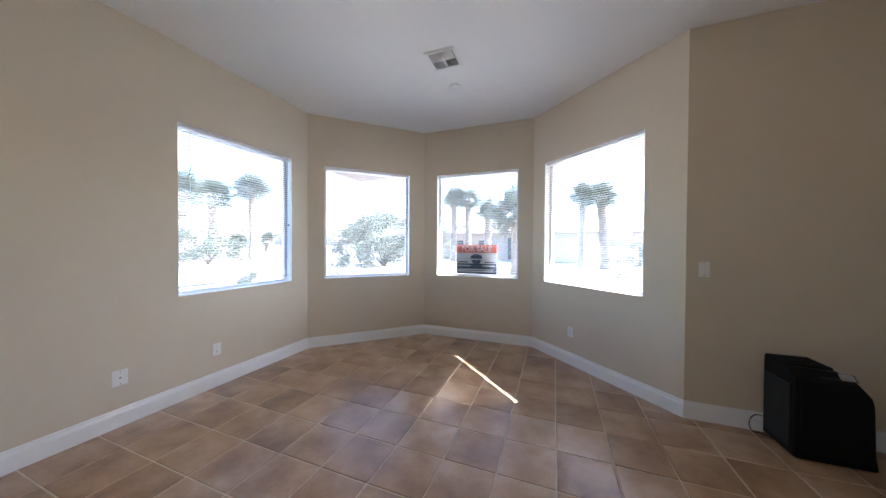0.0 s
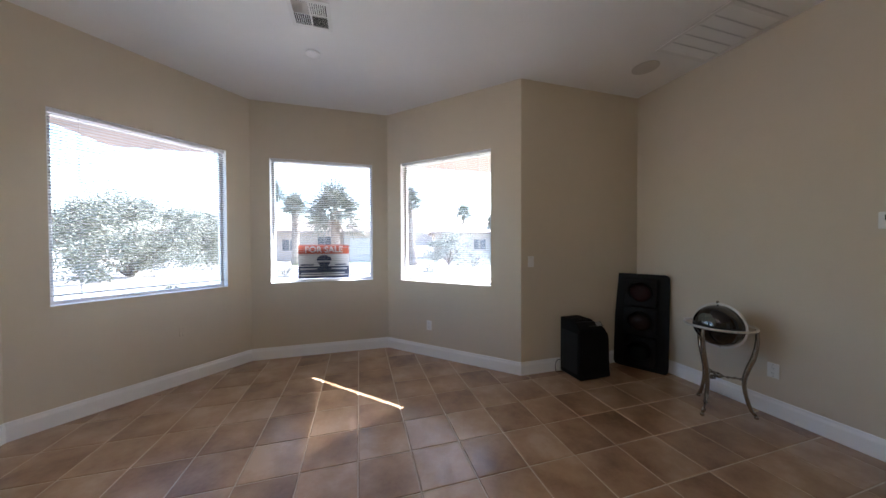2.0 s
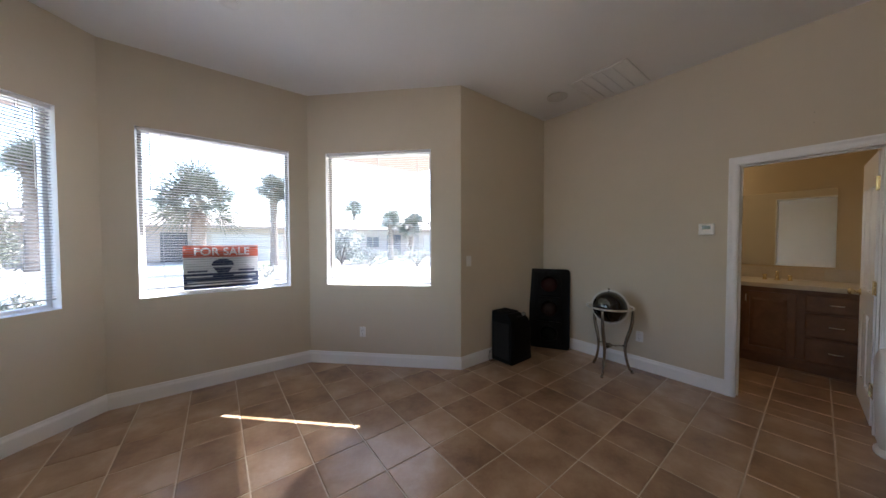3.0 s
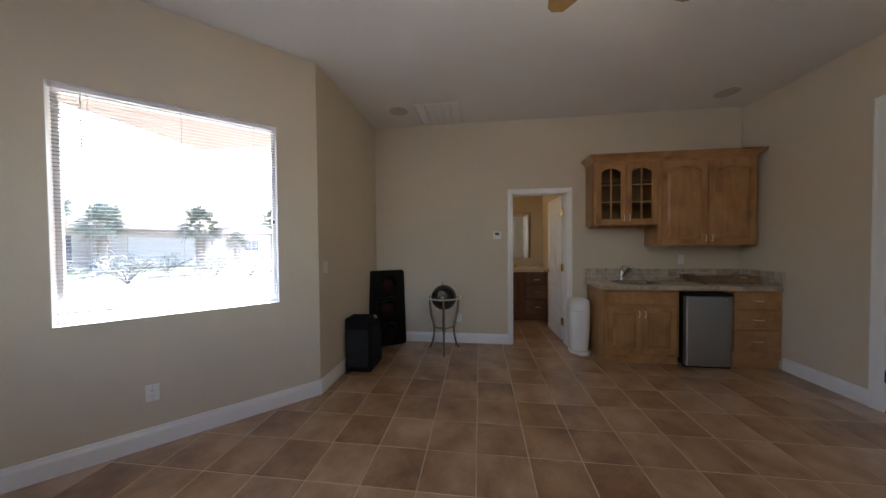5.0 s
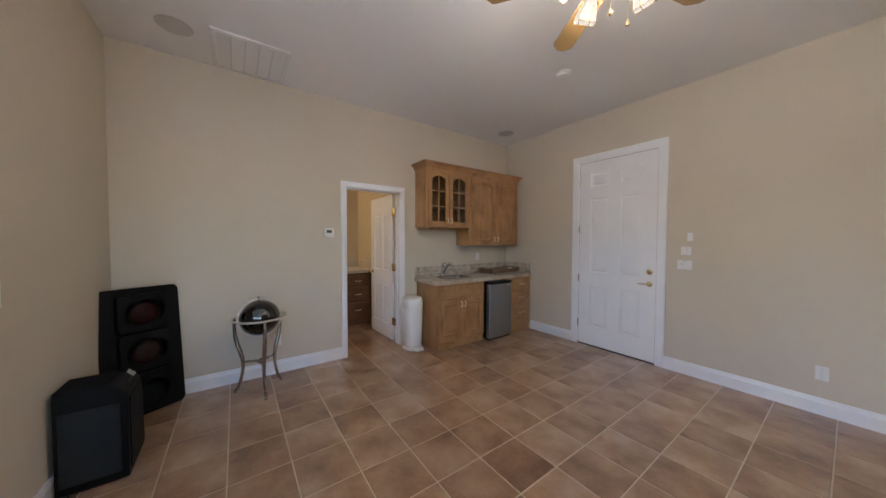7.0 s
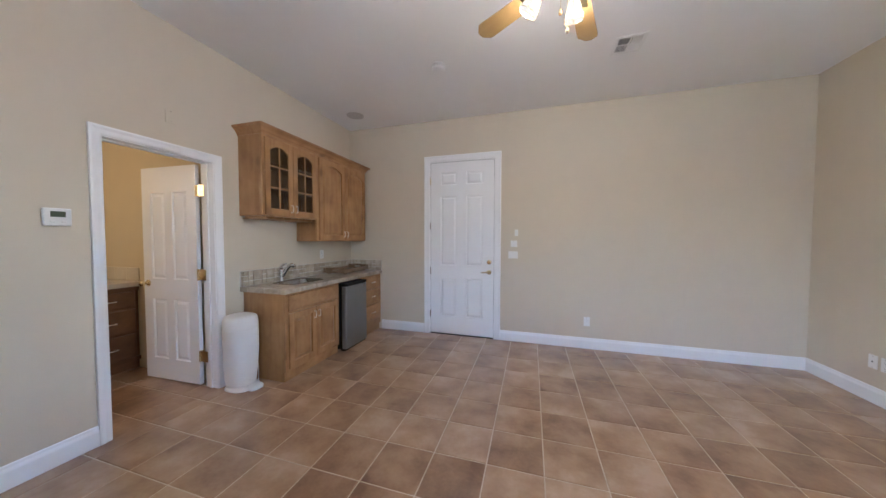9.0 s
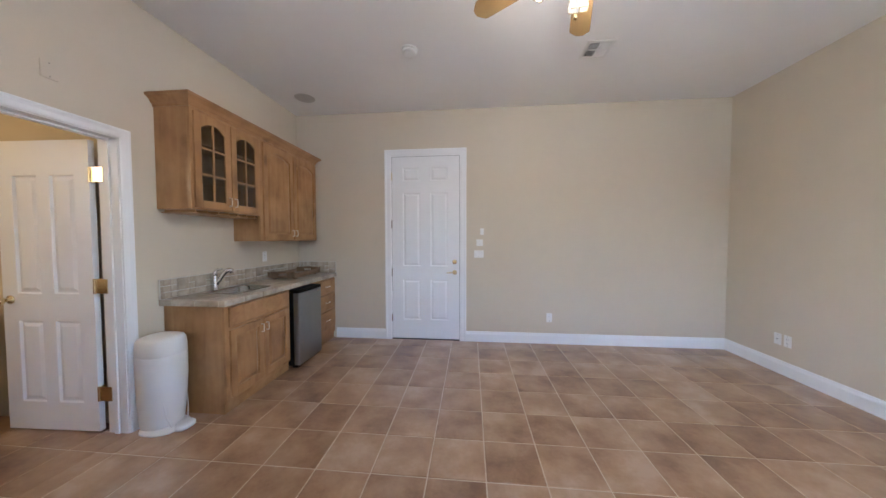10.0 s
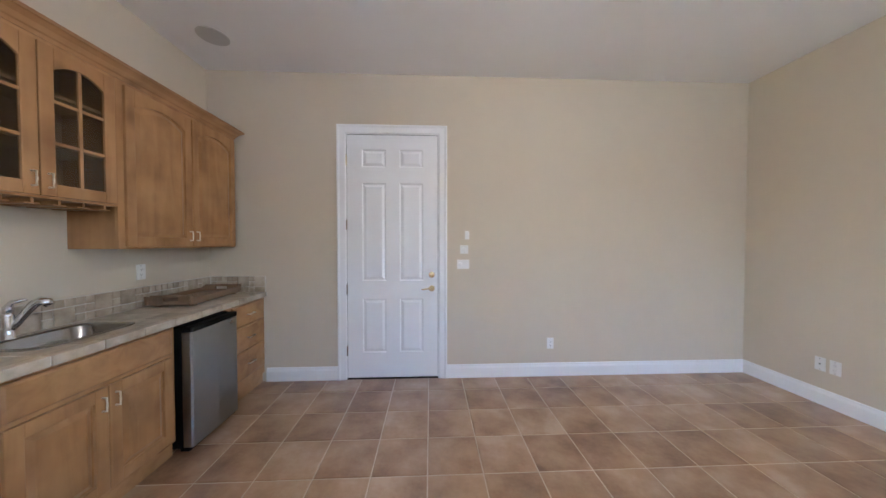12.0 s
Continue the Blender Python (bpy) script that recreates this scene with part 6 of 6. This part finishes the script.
for i in range(16):
    a = radians(22 + 3.4 * i + 2 * math.sin(i * 2.1))
    r = 17 + 3.5 * math.sin(i * 1.7) + 0.25 * i
    hh = 0.9 + 0.45 * abs(math.sin(i * 1.3))
    shrub_tree("desert_shrub", "airy grey-green desert shrub among the far palms", "shrub", 3.0 + r * math.cos(a), 4.0 + r * math.sin(a), hh, hh * 1.1, hh * 1.0, 1300, 70 + i, 0.055)

M_HOUSE = mat("tan_stucco", (0.40, 0.34, 0.285), 0.9, noise_scale=1.5, vary=0.06)
M_ROOFT = mat("clay_roof", (0.30, 0.24, 0.205), 0.85, noise_scale=2, vary=0.2, bump=0.8, bump_scale=9)
M_GARAGE = mat("garage_door_paint", (0.46, 0.42, 0.37), 0.7, noise_scale=2, vary=0.05)
M_WINDARK = mat("dark_pane", (0.07, 0.08, 0.09), 0.15)


def house(x, y, turn, w, d, label):
    """A single-storey house: walls, hipped roof with its eaves, a garage wing, windows and an entry arch."""
    hs = thing("house", label, "house", pose(x, y, GZ, 0, 0, turn))
    part("wall", boxes((-w / 2, w / 2, 0, d, 0, 2.7)), M_HOUSE, hs)
    part("garage_wing", boxes((w / 2 - 6.2, w / 2 - 0.4, -3.5, 0.02, 0, 2.6)), M_HOUSE, hs)
    for nm, x0, x1, y0, y1, z, rise in (("roof", -w / 2 - 0.6, w / 2 + 0.6, -0.6, d + 0.6, 2.7, 1.5), ("wing_roof", w / 2 - 6.8, w / 2 + 0.2, -4.1, 1.5, 2.6, 1.2)):
        bm = bmesh.new()
        k = min(x1 - x0, y1 - y0) / 2
        lo = [bm.verts.new(p) for p in ((x0, y0, z), (x1, y0, z), (x1, y1, z), (x0, y1, z))]
        l2 = [bm.verts.new(p) for p in ((x0, y0, z + 0.15), (x1, y0, z + 0.15), (x1, y1, z + 0.15), (x0, y1, z + 0.15))]
        if x1 - x0 >= y1 - y0:
            r0, r1 = bm.verts.new((x0 + k, (y0 + y1) / 2, z + rise)), bm.verts.new((x1 - k + 0.01, (y0 + y1) / 2, z + rise))
            fs = ((l2[0], l2[1], r1, r0), (l2[2], l2[3], r0, r1), (l2[1], l2[2], r1), (l2[3], l2[0], r0))
        else:
            r0, r1 = bm.verts.new(((x0 + x1) / 2, y0 + k, z + rise)), bm.verts.new(((x0 + x1) / 2, y1 - k + 0.01, z + rise))
            fs = ((l2[1], l2[2], r1, r0), (l2[3], l2[0], r0, r1), (l2[0], l2[1], r0), (l2[2], l2[3], r1))
        bm.faces.new(lo[::-1])
        for i in range(4):
            bm.faces.new((lo[i], lo[(i + 1) % 4], l2[(i + 1) % 4], l2[i]))
        for f in fs:
            bm.faces.new(f)
        part(nm, bm, M_ROOFT, hs)
    gd = new("garage_door")
    gd.parent = hs
    for i in range(4):
        part("door_panel", boxes((w / 2 - 5.7, w / 2 - 0.9, -3.56, -3.50, 0.01 + i * 0.54, 0.53 + i * 0.54)), M_GARAGE, gd)
    for wx in (-w / 2 + 1.2, -w / 2 + 4.2):
        wn = new("window")
        wn.parent = hs
        part("pane", boxes((wx + 0.06, wx + 1.34, -0.03, -0.005, 0.96, 2.04)), M_WINDARK, wn)
        part("frame", boxes((wx, wx + 1.4, -0.06, -0.0, 0.9, 0.96), (wx, wx + 1.4, -0.06, -0.0, 2.04, 2.1), (wx, wx + 0.06, -0.06, -0.0, 0.96, 2.04), (wx + 1.34, wx + 1.4, -0.06, -0.0, 0.96, 2.04), (wx + 0.67, wx + 0.73, -0.055, -0.0, 0.96, 2.04)), M_HOUSE, wn)
    en = new("entry")
    en.parent = hs
    part("entry_recess", boxes((w / 2 - 8.6, w / 2 - 7.0, -0.02, -0.004, 0, 2.3)), M_WINDARK, en)
    return hs


LH = "single-storey tan stucco house with a clay tile roof across the road"
house(-1.0, 33.5, 4, 16, 9, LH)
house(17.5, 31.0, -12, 15, 9, LH)
house(36.0, 25.0, -35, 16, 9, LH)
house(55.0, 14.0, -60, 16, 9, LH)
bm = bmesh.new()
prism(bm, [(a * 1.0, GZ - 1 + h_) for a, h_ in [(-400, 0)] + [(-400 + 20 * i, 14 + 9 * math.sin(i * 0.55) + 5 * math.sin(i * 1.7 + 1)) for i in range(41)] + [(400, 0)]], 330, 334, "y")
part("far_hills", bm, mat("hill_rock", (0.30, 0.25, 0.22), 0.95, noise_scale=0.05, vary=0.2), kind="structure")

# floors: concrete bed with joints, and clay tiles laid square to the walls
TP, TX, TY, JOINT = 0.3365, 2.990, 4.040, 0.0075
part("floor", boxes((WX - 0.1, BX1 + 0.1, SY - 0.1, C2[1] + 0.1, -0.10, -0.0035)), M_GROUT, kind="structure")
FLOOR = scene.objects["floor"]


def clip(poly, a, b):
    """Keep the part of a polygon to the left of the line from a to b."""
    out = []
    side = lambda p: (b[0] - a[0]) * (p[1] - a[1]) - (b[1] - a[1]) * (p[0] - a[0])
    for p, q in zip(poly, poly[1:] + poly[:1]):
        sp, sq = side(p), side(q)
        if sp >= 0:
            out.append(p)
        if (sp >= 0) != (sq >= 0):
            t = sp / (sp - sq)
            out.append((p[0] + (q[0] - p[0]) * t, p[1] + (q[1] - p[1]) * t))
    return out


def tile_mesh(poly, name="tile"):
    c = (sum(p[0] for p in poly) / len(poly), sum(p[1] for p in poly) / len(poly))
    bm = bmesh.new()
    def ring(g, z):
        o = []
        for p in poly:
            d = Vector((p[0] - c[0], p[1] - c[1]))
            k = max(0.0, 1 - g * 1.414 / max(d.length, 0.01))
            o.append(bm.verts.new((c[0] + d.x * k, c[1] + d.y * k, z)))
        return o
    r = [ring(0, -0.012), ring(0, -0.0028), ring(0.0018, -0.0007), ring(0.0055, 0)]
    for a, b in zip(r, r[1:]):
        for i in range(len(poly)):
            j = (i + 1) % len(poly)
            bm.faces.new((a[i], a[j], b[j], b[i]))
    bm.faces.new(r[-1])
    me = bpy.data.meshes.new(name)
    bm.to_mesh(me)
    bm.free()
    me.materials.append(M_TILE)
    return me


half = (TP - JOINT) / 2
square = [(-half, -half), (half, -half), (half, half), (-half, half)]
whole = tile_mesh(square)
main, count = [], 0
for i in range(-12, 14):
    for j in range(-15, 9):
        cx, cy = TX + TP * (i + 0.5), TY + TP * (j + 0.5)
        poly = [(cx + x, cy + y) for x, y in square]
        inset = 0.004
        # the nook corner makes the plan concave: clip against the bay and the nook apart
        in_bay = cy > NY
        lines = [((WX + inset, 0), (WX + inset, -1)), ((0, SY + inset), (1, SY + inset))]
        res = poly
        for a, b in (((WX, 10), (WX, -10)), ((-10, SY), (10, SY)), ((C2[0] + 10, C2[1]), (C2[0] - 10, C2[1])), ((C2[0], C2[1]), (C1[0], C1[1]))):
            res = clip(res, a, b)
            if not res:
                break
        if not res:
            continue
        if min(p[0] for p in res) > EX + 0.02:
            continue
        def area2(q):
            return abs(sum(p[0] * r[1] - r[0] * p[1] for p, r in zip(q, q[1:] + q[:1])))
        pieces = []
        if cx + half <= C4[0] and cy + half <= NY or cy + half <= NY:
            pieces = [clip(res, (EX, -10), (EX, 10))]
        else:
            up = clip(clip(res, (-10, NY), (10, NY)), C4, C3)
            low = clip(clip(res, (10, NY), (-10, NY)), (EX, -10), (EX, 10))
            if up and low and cx - half < C4[0] - 0.02 and abs(area2(up) + area2(low) - area2(res)) < 1e-6:
                pieces = [res]
            else:
                pieces = [q for q in (up, low) if q]
        for q in pieces:
            q = [p for n, p in enumerate(q) if (Vector(p) - Vector(q[n - 1])).length > 1e-4]
            if len(q) < 3 or area2(q) < 0.0012:
                continue
            full = abs(area2(q) - 2 * (2 * half) ** 2) < 1e-5
            me = whole if full else tile_mesh([(x - cx, y - cy) for x, y in q])
            t = new("tile", me)
            t.parent = FLOOR
            t.matrix_basis = pose(cx, cy, random.uniform(-0.0006, 0.0), random.uniform(-0.12, 0.12), random.uniform(-0.12, 0.12), 0)
            count += 1
bm = bmesh.new()
for i in range(7, 14):
    for j in range(-7, 2):
        cx, cy = TX + TP * (i + 0.5), TY + TP * (j + 0.5)
        q = [(min(max(cx + x, EX + 0.0), BX1), min(max(cy + y, BY0), BY1)) for x, y in square]
        if q[0][0] >= q[1][0] - 0.01 or q[0][1] >= q[2][1] - 0.01:
            continue
        if q[0][0] < BX0 and not (DOOR_S - 0.2 < cy < DOOR_N + 0.2):
            continue
        x0, x1, y0, y1 = q[0][0], q[1][0], q[0][1], q[2][1]
        if x0 < BX0:
            y0, y1 = max(y0, DOOR_S), min(y1, DOOR_N)
            if y1 - y0 < 0.02:
                continue
        box(bm, x0, x1, y0, y1, -0.012, -0.0004)
part("floor_tiling", bm, M_TILE, FLOOR, kind="stuff", bevel=0.003)
